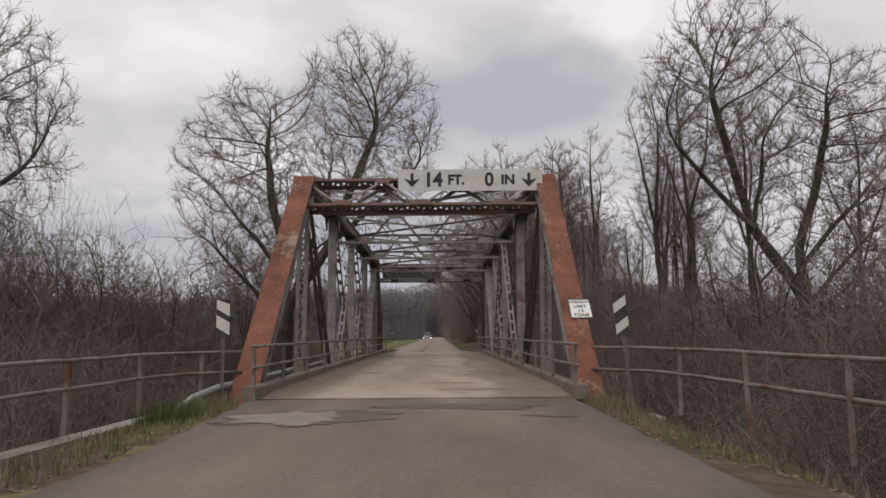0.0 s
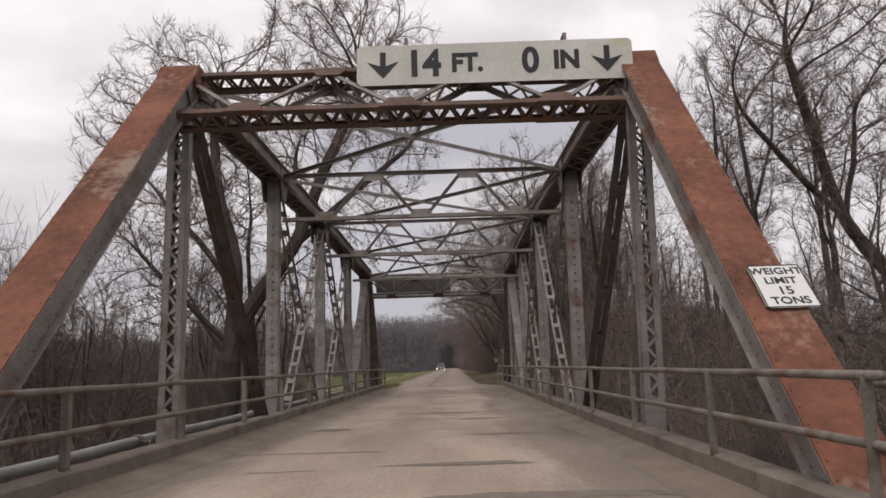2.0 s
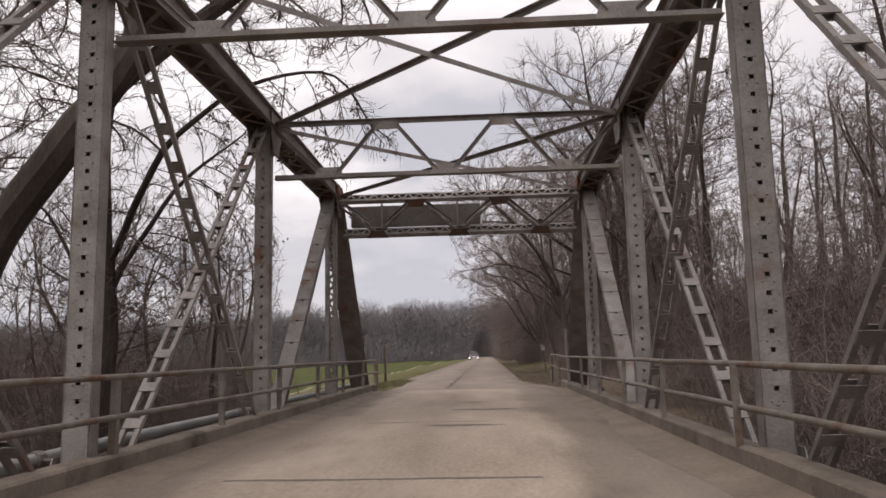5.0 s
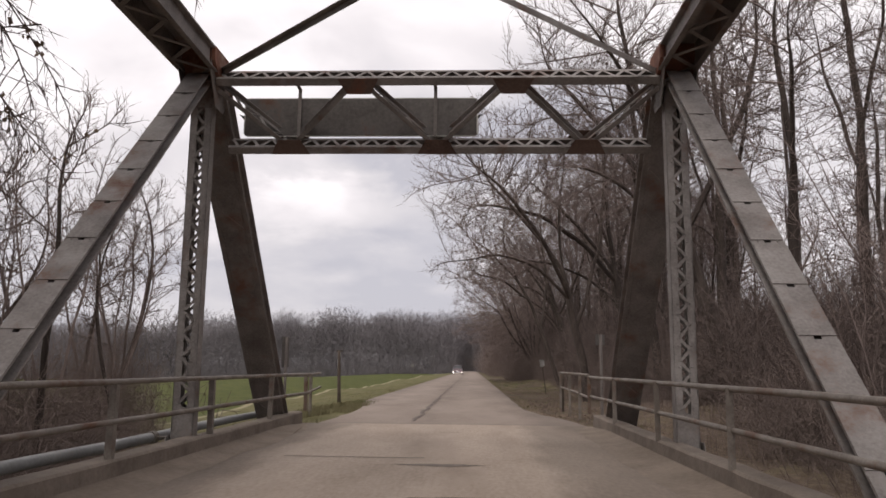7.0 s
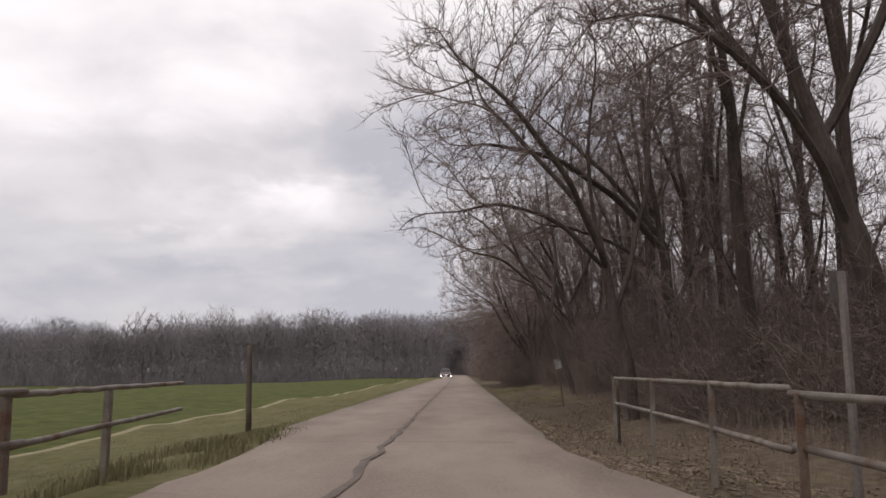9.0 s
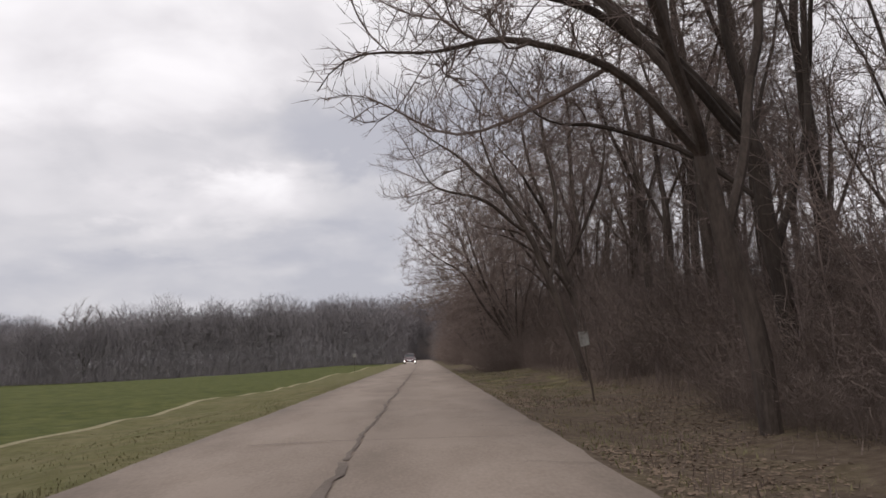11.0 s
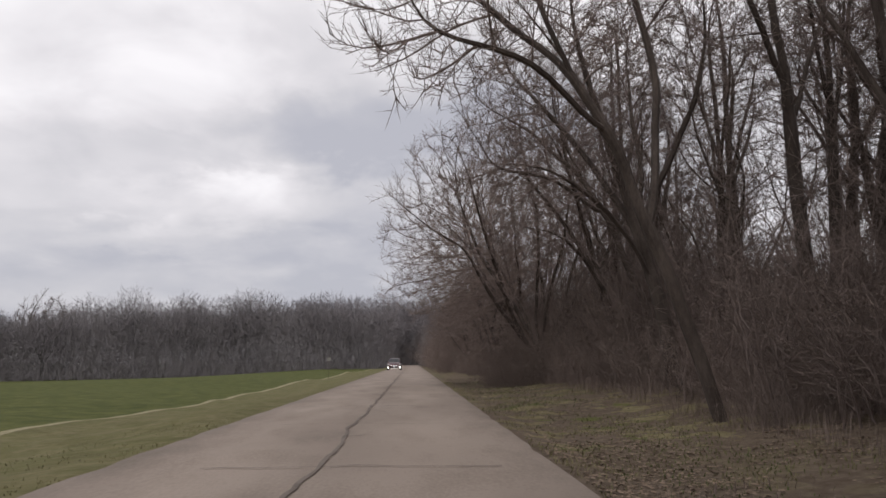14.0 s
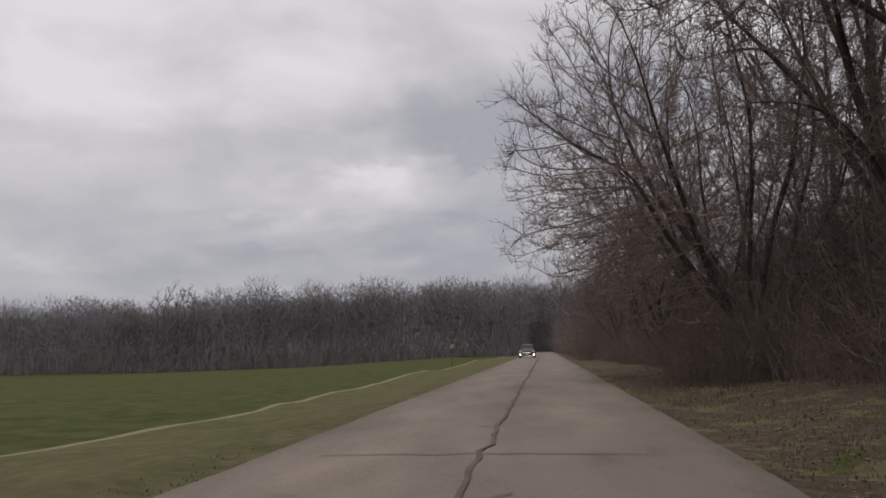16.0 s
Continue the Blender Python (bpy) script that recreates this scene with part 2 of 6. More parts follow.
def lacing(bm, p, q, width, up, du, pitch, bar=0.055, t=0.01, cross=False):
    """Zigzag flat bars between the two sides of a member."""
    p, q, up = Vector(p), Vector(q), Vector(up)
    d = q - p
    n = max(2, int(d.length / pitch))
    s = d.normalized().cross(up).normalized()
    for k in range(n):
        a = p + d * (k / n) + s * (width / 2) * (1 if k % 2 else -1)
        b = p + d * ((k + 1) / n) + s * (width / 2) * (-1 if k % 2 else 1)
        beam(bm, a, b, bar, t, up, du)
        if cross:
            beam(bm, a - s * width * (1 if k % 2 else -1), b + s * width * (1 if k % 2 else -1), bar, t, up, du + t)


def battens(bm, p, q, width, up, du, pitch, size=0.2, t=0.01):
    p, q = Vector(p), Vector(q)
    d = q - p
    n = max(2, int(d.length / pitch))
    for k in range(n + 1):
        c = p + d * (k / n)
        e = d.normalized() * size / 2
        beam(bm, c - e, c + e, width, t, up, du)


def tube(bm, pts, r, sides=8, caps=True):
    """A round bar through the points; r is one radius or one a point."""
    pts = [Vector(p) for p in pts]
    rings = []
    for k, p in enumerate(pts):
        d = (pts[min(k + 1, len(pts) - 1)] - pts[max(k - 1, 0)]).normalized()
        s = d.cross(Vector((0, 0, 1)) if abs(d.z) < 0.9 else Vector((1, 0, 0))).normalized()
        u = s.cross(d)
        rr = r[k] if isinstance(r, (list, tuple)) else r
        rings.append([bm.verts.new(p + (s * math.cos(a) + u * math.sin(a)) * rr) for a in [2 * math.pi * j / sides for j in range(sides)]])
    for a, b in zip(rings, rings[1:]):
        for j in range(sides):
            bm.faces.new((a[j], a[(j + 1) % sides], b[(j + 1) % sides], b[j]))
    if caps:
        bm.faces.new(rings[0][::-1])
        bm.faces.new(rings[-1])


def rivets(bm, p, q, pitch, normal, r=0.016):
    p, q, n = Vector(p), Vector(q), Vector(normal).normalized()
    d = q - p
    t = d.normalized()
    s = t.cross(n)
    for k in range(int(d.length / pitch) + 1):
        c = p + t * (k * pitch)
        top = bm.verts.new(c + n * r * 0.8)
        ring = [bm.verts.new(c + (t * math.cos(a) + s * math.sin(a)) * r) for a in [math.pi / 3 * j for j in range(6)]]
        for j in range(6):
            bm.faces.new((ring[j], ring[(j + 1) % 6], top))


def plate(bm, outline, normal, thick):
    """A flat plate of that outline (points), thick along normal."""
    n = Vector(normal).normalized() * thick / 2
    a = [bm.verts.new(Vector(p) + n) for p in outline]
    b = [bm.verts.new(Vector(p) - n) for p in outline]
    bm.faces.new(a)
    bm.faces.new(b[::-1])
    for k in range(len(a)):
        j = (k + 1) % len(a)
        bm.faces.new((a[k], b[k], b[j], a[j]))
    bmesh.ops.recalc_face_normals(bm, faces=bm.faces)


def words(name, text, size, mat, parent, m, label="", bold=0.0, wide=1.0):
    """Raised lettering in the built-in font, centred at the pose m."""
    cu = bpy.data.curves.new(name, "FONT")
    cu.body, cu.size, cu.extrude, cu.offset = text, size, 0.0015, bold
    cu.align_x, cu.align_y = "CENTER", "CENTER"
    tmp = bpy.data.objects.new(name, cu)
    me = bpy.data.meshes.new_from_object(tmp)
    bpy.data.objects.remove(tmp)
    bpy.data.curves.remove(cu)
    me.transform(Matrix.Diagonal((wide, 1, 1, 1)))
    me.materials.append(mat)
    ob = new(name, me)
    ob.parent = parent
    ob.matrix_local = m
    if label:
        ob["label"] = label
    return ob


# ---- the lie of the land ----
END = 17.55          # half the span
PANEL = 5.85
TX = 3.24            # truss planes stand at plus and minus this
TZ = 5.42            # axis of the top chord
ROAD_L, ROAD_R = -3.28, 1.98


def smooth(a, b, v):
    t = min(1.0, max(0.0, (v - a) / (b - a)))
    return t * t * (3 - 2 * t)


def ground_z(x, y):
    n = noise.noise((x * 0.35, y * 0.35, 0)) * 0.10 + noise.noise((x * 0.06, y * 0.06, 4)) * 0.35
    ay = abs(y)
    if y < 0:
        base = -0.06 - 1.9 * smooth(3.6, 9.0, abs(x)) - 0.5 * smooth(-60, -20, y) * smooth(9, 20, abs(x))
        near = smooth(2.9, 4.5, abs(x))
    elif x < -0.6:
        base = -0.06 - 0.55 * smooth(3.3, 8.0, -x) - 0.9 * smooth(20, 90, -x) - 1.4 * smooth(60, 220, y) * smooth(5, 60, -x)
        near = smooth(3.3, 4.5, -x)
    else:
        base = -0.06 - 0.12 * smooth(2.0, 3.0, x) + (0.1 + 0.45 * smooth(20, 28, y)) * smooth(3.5, 9.0, x) - 0.3 * smooth(9, 30, x)
        near = smooth(2.0, 3.2, x)
    side = -0.9 * (1 - smooth(17.6, 24.0, ay)) * smooth(3.2, 6.5, abs(x))
    land = base + side + n * near
    creek = (-0.9 - 3.2 * (1 - smooth(9.0, 17.6, ay))) * (1 - 0.5 * smooth(25, 80, abs(x)))
    bed = base * 0.4 + creek + n * 0.6
    w = 0.02 + 3.5 * smooth(4.8, 9.0, abs(x))         # a wall at the bridge, a slope beside it
    t = smooth(17.6 - w, 17.6 + w, ay)
    return bed * (1 - t) + land * t


def coords(lo, hi, fine_lo, fine_hi, step):
    c = list(np.arange(fine_lo, fine_hi + 1e-6, step))
    d, v = step, fine_hi
    while v < hi:
        d *= 1.22
        v += d
        c.append(min(v, hi))
    d, v = step, fine_lo
    while v > lo:
        d *= 1.22
        v -= d
        c.insert(0, max(v, lo))
    return c


def make_ground():
    xs, ys = coords(-1500, 1500, -12, 12, 0.45), coords(-1200, 2200, -40, 75, 0.6)
    ys = sorted(ys + [-17.62, -17.58, 17.58, 17.62])
    verts = [(x, y, ground_z(x, y)) for y in ys for x in xs]
    w = len(xs)
    faces = [(j * w + i, j * w + i + 1, (j + 1) * w + i + 1, (j + 1) * w + i) for j in range(len(ys) - 1) for i in range(w - 1)]
    me = bpy.data.meshes.new("ground")
    me.from_pydata(verts, [], faces)
    for p in me.polygons:
        p.use_smooth = True
    m = bpy.data.materials.new("ground_cover")
    m.use_nodes = True
    n, l = m.node_tree.nodes, m.node_tree.links
    b = n["Principled BSDF"]
    b.inputs["Roughness"].default_value = 0.95
    b.inputs["Specular IOR Level"].default_value = 0.1
    co = n.new("ShaderNodeTexCoord")

    def tex(s, d=6.0):
        t = n.new("ShaderNodeTexNoise")
        t.inputs["Scale"].default_value = s
        t.inputs["Detail"].default_value = d
        t.inputs["Roughness"].default_value = 0.65
        l.new(co.outputs["Object"], t.inputs["Vector"])
        return t.outputs["Fac"]

    def ramp(f, stops):
        r = n.new("ShaderNodeValToRGB")
        while len(r.color_ramp.elements) < len(stops):
            r.color_ramp.elements.new(0.5)
        for el, (pos, c) in zip(r.color_ramp.elements, stops):
            el.position, el.color = pos, (*c, 1)
        l.new(f, r.inputs[0])
        return r.outputs[0]

    def mix(f, a, c):
        t = n.new("ShaderNodeMixRGB")
        for k, v in zip((0, 1, 2), (f, a, c)):
            l.new(v, t.inputs[k])
        return t.outputs[0]

    def math2(op, a, c):
        t = n.new("ShaderNodeMath")
        t.operation = op
        for k, v in enumerate((a, c)):
            if isinstance(v, (int, float)):
                t.inputs[k].default_value = v
            else:
                l.new(v, t.inputs[k])
        return t.outputs[0]

    litter = ramp(tex(5.0), [(0.3, (0.075, 0.055, 0.04)), (0.5, (0.115, 0.088, 0.066)), (0.7, (0.17, 0.135, 0.10))])
    dry = ramp(tex(4.0), [(0.3, (0.115, 0.098, 0.05)), (0.5, (0.17, 0.145, 0.08)), (0.7, (0.225, 0.193, 0.118))])
    green = ramp(tex(1.2), [(0.3, (0.05, 0.058, 0.019)), (0.5, (0.076, 0.086, 0.027)), (0.7, (0.116, 0.117, 0.042))])
    sep = n.new("ShaderNodeSeparateXYZ")
    l.new(co.outputs["Object"], sep.inputs[0])
    wob = math2("MULTIPLY", math2("SUBTRACT", tex(0.35), 0.5), 5.0)
    x = math2("ADD", sep.outputs[0], wob)
    # the meadow lies west of the road, past the bridge
    meadow = math2("MULTIPLY", math2("LESS_THAN", math2("ADD", sep.outputs[0], math2("MULTIPLY", wob, 0.06)), -9.4), math2("GREATER_THAN", math2("ADD", sep.outputs[1], wob), 19.0))
    verge = math2("MULTIPLY", math2("LESS_THAN", math2("ABSOLUTE", x, 0.0), 5.5), math2("GREATER_THAN", math2("ADD", tex(0.6), math2("MULTIPLY", tex(4.0), 0.4)), 0.80))
    ver2 = math2("MULTIPLY", math2("LESS_THAN", x, -2.0), math2("GREATER_THAN", sep.outputs[1], 17.0))
    c = mix(math2("GREATER_THAN", tex(0.8), 0.55), litter, dry)
    # leaf litter lies thick east of the road near the bridge
    east = math2("MULTIPLY", math2("GREATER_THAN", sep.outputs[0], 1.5), math2("LESS_THAN", math2("ADD", sep.outputs[1], wob), 47.0))
    c = mix(math2("MULTIPLY", verge, math2("SUBTRACT", 1.0, east)), c, green)
    c = mix(math2("MULTIPLY", east, 0.75), c, litter)
    c = mix(ver2, c, mix(ramp(tex(0.9), [(0.36, (0.25, 0.25, 0.25)), (0.60, (0.58, 0.58, 0.58))]), dry, green))
    strip = math2("MULTIPLY", math2("LESS_THAN", math2("ABSOLUTE", math2("ADD", math2("ADD", sep.outputs[0], math2("MULTIPLY", wob, 0.06)), 9.4), 0.0), 0.16), math2("GREATER_THAN", sep.outputs[1], 22.0))
    c = mix(meadow, c, mix(math2("GREATER_THAN", tex(0.22), 0.74), green, dry))
    c = mix(strip, c, ramp(tex(6.0), [(0.3, (0.19, 0.17, 0.10)), (0.5, (0.27, 0.24, 0.155)), (0.7, (0.34, 0.305, 0.20))]))
    l.new(c, b.inputs["Base Color"])
    bp = n.new("ShaderNodeBump")
    bp.inputs["Strength"].default_value = 0.8
    bp.inputs["Distance"].default_value = 0.06
    l.new(tex(9.0, 8.0), bp.inputs["Height"])
    l.new(bp.outputs[0], b.inputs["Normal"])
    me.materials.append(m)
    return tagged(new("ground", me), "uneven ground of leaf litter, dry grass and green meadow", "ground", kind="structure")


make_ground()


def level(u, y):
    """Height of the road's surface: crowned, and flush with the deck at the bridge ends."""
    t = smooth(END, END + 4.0, abs(y))
    return (0.035 * math.sin(math.pi * u) - 0.03) * t - 0.004 * (1 - t)


def road_slab(name, label, y0, y1, left, right, mat, thick=0.16, wob=0.07, step=0.5):
    """A slab whose edges are broken and uneven; left and right give the edge at y."""
    bm = bmesh.new()
    rows = []
    n = int((y1 - y0) / step) + 1
    for k in range(n + 1):
        y = y0 + (y1 - y0) * k / n
        a = left(y) + wob * (noise.noise((3.1, y * 0.9, 0)) + 0.6 * noise.noise((3.1, y * 3.1, 5)))
        c = right(y) + wob * (noise.noise((9.1, y * 0.9, 0)) + 0.6 * noise.noise((9.1, y * 3.1, 5)))
        row = [bm.verts.new((a, y, -thick))]
        for j in range(9):
            u = j / 8
            x = a + (c - a) * u
            row.append(bm.verts.new((x, y, level(u, y) + 0.008 * smooth(END, END + 3.0, abs(y)) * noise.noise((x * 0.8, y * 0.8, 2)))))
        row.append(bm.verts.new((c, y, -thick)))
        rows.append(row)
    for a, b in zip(rows, rows[1:]):
        for j in range(len(a) - 1):
            bm.faces.new((a[j], a[j + 1], b[j + 1], b[j]))
    return tagged(part(name, bm, mat, None, smooth=False), label, "road", kind="structure")


road_slab("road", "worn tan concrete road with a tarred centre seam", END + 0.05, 900, lambda y: ROAD_L + 0.64 * (1 - smooth(22.5, 29.5, y)), lambda y: ROAD_R + 0.85 * (1 - smooth(17.5, 25, y)), ROAD, step=0.7)
road_slab("road", "worn tan approach road with broken edges", -160, -END - 0.05, lambda y: -2.75 - 0.25 * smooth(-24, -18, y), lambda y: 2.9, OLDROAD, step=0.6)


def strip(bm, pts, width, z, jag=0.02):
    prev = None
    for k, (x, y) in enumerate(pts):
        nx, ny = pts[min(k + 1, len(pts) - 1)], pts[max(k - 1, 0)]
        d = Vector((nx[0] - ny[0], nx[1] - ny[1], 0)).normalized()
        s = Vector((d.y, -d.x, 0)) * width * (0.5 + 0.35 * noise.noise((x * 1.3 + 7, y * 1.3, 1)))
        zz = z(x, y) if callable(z) else z
        c = Vector((x + jag * noise.noise((x * 2, y * 2, 9)), y + jag * noise.noise((x * 2, y * 2, 3)), zz))
        cur = (bm.verts.new(c - s), bm.verts.new(c + s))
        if prev:
            bm.faces.new((prev[0], cur[0], cur[1], prev[1]))
        prev = cur


def crown_z(x, y):
    if abs(y) < END:
        return 0.004
    u = min(1, max(0, (x - ROAD_L) / (ROAD_R - ROAD_L))) if y > 0 else min(1, max(0, (x + 2.9) / 5.8))
    return level(u, y) + 0.013


bm = bmesh.new()
seam = lambda y: -0.74 + 0.09 * noise.noise((0, y * 0.25, 2)) + 0.06 * noise.noise((4, y * 0.9, 2))
strip(bm, [(seam(y), y) for y in np.arange(18.5, 31, 0.3)], 0.10, crown_z, 0.09)
strip(bm, [(seam(y), y) for y in np.arange(31, 200, 0.3)], 0.056, crown_z, 0.06)
for y in (26.3, 35.2, 41.7, 47.9, 53.4, 58.8, 66.0):
    # short crooked offshoots
    sd = 1 if int(y) % 2 else -1
    strip(bm, [(seam(y) + sd * 0.14 * k, y + 0.10 * k + 0.12 * noise.noise((k * 0.8, y, 1))) for k in range(4)], 0.032, crown_z, 0.05)
tagged(part("tar_seam", bm, TAR), "dark tar filled seam along the road's centre", "road seam", kind="structure")
random.seed(5)
bm = bmesh.new()
for y in (24.8, 27.4, 33.0, 38.6, 44.5, 50.4, 56.0, 63.0, 70.5):
    a, b = random.uniform(-3.0, -2.0), random.uniform(0.9, 1.75)
    strip(bm, [(x, y + 0.12 * noise.noise((x * 0.7, y, 0)) + 0.02 * x) for x in np.arange(a, b, 0.18)], 0.03, crown_z, 0.12)
for k in range(22):
    y, x, w = random.uniform(19, 75), random.uniform(-2.8, 1.4), random.uniform(0.3, 1.1)
    strip(bm, [(v, y + 0.15 * noise.noise((v, y, 0))) for v in np.arange(x, x + w, 0.1)], 0.018, crown_z, 0.12)
tagged(part("road_crack", bm, ROADCRACK), "thin dark cracks across the road slabs", "road crack", kind="structure")


# ---- the truss bridge ----
PORTAL = material("rust_stained_lattice", (0.075, 0.046, 0.036), (0.155, 0.105, 0.085), 1.8, 0.8, 0.0, 0.25, 30, (0.19, 0.075, 0.045), 1.2, 0.56)
bridge = thing("truss_bridge", "old riveted steel through-truss road bridge, rusty and grey", "bridge")
L = [-END + PANEL * k for k in range(7)]          # panel points along the span
BZ = -0.70                                        # axis of the bottom chord


UZ = (0, 5.28, 5.38, 5.42, 5.35, 5.27)               # the top chord is cambered a little
UX = (0, 0.08, 0.03, 0, 0, 0)                        # and the near end leans east


def node_u(k, sx):
    return Vector((sx * TX + UX[k], L[k], UZ[k]))


def node_l(k, sx):
    return Vector((sx * TX, L[k], BZ))


def box_member(name, p, q, cover, mat_cover, label=""):
    """Two channels under a cover plate, laced on the open side: the section of chords and end posts."""
    bm = bmesh.new()
    p, q = Vector(p), Vector(q)
    d = (q - p).normalized()
    up = Vector((1, 0, 0)).cross(d)
    if up.z < 0:
        up = -up
    for s in (-1, 1):
        channel(bm, p, q, 0.30, 0.075, up, -0.02, s * 0.19, s)
    lacing(bm, p, q, 0.36, up, -0.175, 0.36, 0.06, 0.01)
    if cover == "end" and p.y > 0:
        beam(bm, p, q, 0.36, 0.01, up, -0.165)
    body = part(name, bm, STEEL if cover == "end" and p.y < 0 else DARKSTEEL, bridge, label)
    bm = bmesh.new()
    beam(bm, p, q, 0.52, 0.014, up, 0.14, 0)
    part("cover_plate", bm, mat_cover, body)
    bm = bmesh.new()
    side = d.cross(up).normalized()
    for s in (-1, 1):
        rivets(bm, p + up * 0.147 + side * s * 0.225, q + up * 0.147 + side * s * 0.225, 0.16, up)
        for h in (-0.13, 0.09):
            rivets(bm, p + up * h + side * s * 0.197, q + up * h + side * s * 0.197, 0.16, side * s, 0.014)
    tagged(part("rivets", bm, mat_cover, body), kind="stuff")
    return body


for sx in (-1, 1):
    for k0, k1 in ((0, 1), (6, 5)):
        foot = Vector((sx * 3.38, L[k0], -0.75))
        top_end = node_u(k1, sx)
        box_member("end_post", foot, top_end - (top_end - foot).normalized() * 0.1, "end", RUST if k0 == 0 else DARKSTEEL, "sloping riveted end post, orange with rust")
    box_member("top_chord", node_u(1, sx), node_u(3, sx), "top", DARKSTEEL, "dark riveted box chord")
    box_member("top_chord", node_u(3, sx), node_u(5, sx), "top", DARKSTEEL, "dark riveted box chord")
    for k1, sy in ((1, -1), (5, 1)):
        bm = bmesh.new()
        x, y, tz = sx * TX + UX[k1], L[k1], UZ[k1]
        plate(bm, [(x, y + sy * 0.30, tz - 0.10), (x, y + sy * 0.17, tz + 0.10), (x, y + sy * 0.12, tz + 0.152), (x, y - sy * 0.42, tz + 0.152), (x, y - sy * 0.42, tz - 0.05), (x, y - sy * 0.1, tz - 0.3)], (1, 0, 0), 0.54)
        part("corner_cap", bm, RUST, bridge, "rusty riveted corner cap")
    bm = bmesh.new()
    for s in (-1, 1):
        channel(bm, (sx * TX, -END, BZ), (sx * TX, END, BZ), 0.24, 0.07, (0, 0, 1), 0.05, s * 0.11, s)
    beam(bm, (sx * TX, -END, BZ), (sx * TX, END, BZ), 0.26, 0.012, (0, 0, 1), 0.176)
    part("bottom_chord", bm, STEEL, bridge, "pale grey double channel along the deck")

    for k in range(1, 6):
        # upright of two broad channels, with narrow lacing in the slot between them
        bm = bmesh.new()
        hanger = k in (1, 5)
        slot, leg = (0.1, 0.09) if hanger else (0.045, 0.11)
        a, b = Vector((sx * TX, L[k], BZ)), Vector((sx * TX + UX[k], L[k], UZ[k] - 0.1))
        for s in (-1, 1):
            channel(bm, a, b, 0.16, leg, (0, 1, 0), 0, s * (slot / 2 + leg), -s)
        for u in (-1, 1):
            if hanger:
                lacing(bm, a, b, slot + 0.04, (0, 1, 0), u * 0.078, 0.15, 0.036, 0.008)
            else:
                battens(bm, a, b, slot + 0.04, (0, 1, 0), u * 0.078, 0.17, 0.128)
            beam(bm, a, a + Vector((0, 0, 1.3)), slot + 2 * leg - 0.02, 0.01, (0, 1, 0), u * 0.084)
            beam(bm, b - Vector((0, 0, 0.5)), b, slot + 2 * leg - 0.02, 0.01, (0, 1, 0), u * 0.084)
            for s in (-1, 1):
                o = Vector((s * (slot / 2 + 0.03), u * 0.083, 0))
                rivets(bm, a + o + Vector((0, 0, 1.35)), b + o - Vector((0, 0, 0.5)), 0.27, (0, u, 0), 0.013)
        part("upright", bm, STEEL, bridge, "laced grey steel upright")

    for ku, kl, wide, heavy in ((1, 2, 0.25, 1), (5, 4, 0.25, 1), (2, 3, 0.155, 0), (3, 2, 0.155, 0), (4, 3, 0.155, 0), (3, 4, 0.155, 0)):
        bm = bmesh.new()
        a, b = node_l(kl, sx), node_u(ku, sx)
        off = Vector((sx * (0.0 if heavy or (ku, kl) in ((2, 3), (4, 3)) else -0.09), 0, 0))
        a, b = a + off, b + off
        up = Vector((1, 0, 0)).cross(b - a).normalized()
        for s in (-1, 1):
            if heavy:
                channel(bm, a, b, 0.13, 0.085 if ku == 1 else 0.115, up, 0, s * (0.03 if ku == 1 else 0.036), s)
            else:
                beam(bm, a, b, 0.05, 0.05, up, 0, s * wide / 2)
        for u in (-1, 1):
            if heavy:
                battens(bm, a, b, 0.17 if ku == 1 else 0.3, up, u * 0.07, 0.95 if ku == 1 else 0.62, 0.24 if ku == 1 else 0.595)
                for s in (-1, 1):
                    o = up * u * 0.066 + Vector((s * (0.075 if ku == 1 else 0.09), 0, 0))
                    rivets(bm, a + o, b + o, 0.19, up * u, 0.014)
            else:
                battens(bm, a, b, wide + 0.04, up, u * 0.03, 0.5, 0.13)
        # shade on the near diagonals' undersides is put into the darker steel
        part("diagonal", bm, SHADEDSTEEL if ku == 1 else DARKSTEEL if ku == 2 else STEEL, bridge, "battened steel diagonal")

    # gusset plates on both faces of the truss
    for k in range(1, 6):
        y, w = L[k], 0.42 if k in (1, 5) else 0.34
        for f in (-1, 1):
            bm = bmesh.new()
            x = sx * TX + UX[k] + f * 0.215
            la, lb = (0.10 if k == 1 else w), (0.10 if k == 5 else w)      # cut back over the sloping post
            plate(bm, [(x, y - la, UZ[k] + 0.13), (x, y + lb, UZ[k] + 0.13), (x, y + w, UZ[k] - 0.26 if k == 5 else UZ[k] - 0.2), (x, y + 0.16, UZ[k] - 0.62), (x, y - 0.16, UZ[k] - 0.62), (x, y - w, UZ[k] - 0.26 if k == 1 else UZ[k] - 0.2)], (1, 0, 0), 0.012)
            rivets(bm, (x + f * 0.006, y - w + 0.12, UZ[k] - 0.15), (x + f * 0.006, y + w - 0.05, UZ[k] - 0.15), 0.09, (f, 0, 0), 0.015)
            rivets(bm, (x + f * 0.006, y - 0.1, UZ[k] - 0.55), (x + f * 0.006, y - 0.1, UZ[k] - 0.2), 0.09, (f, 0, 0), 0.015)
            rivets(bm, (x + f * 0.006, y + 0.1, UZ[k] - 0.55), (x + f * 0.006, y + 0.1, UZ[k] - 0.2), 0.09, (f, 0, 0), 0.015)
            part("top_gusset", bm, DARKSTEEL, bridge)
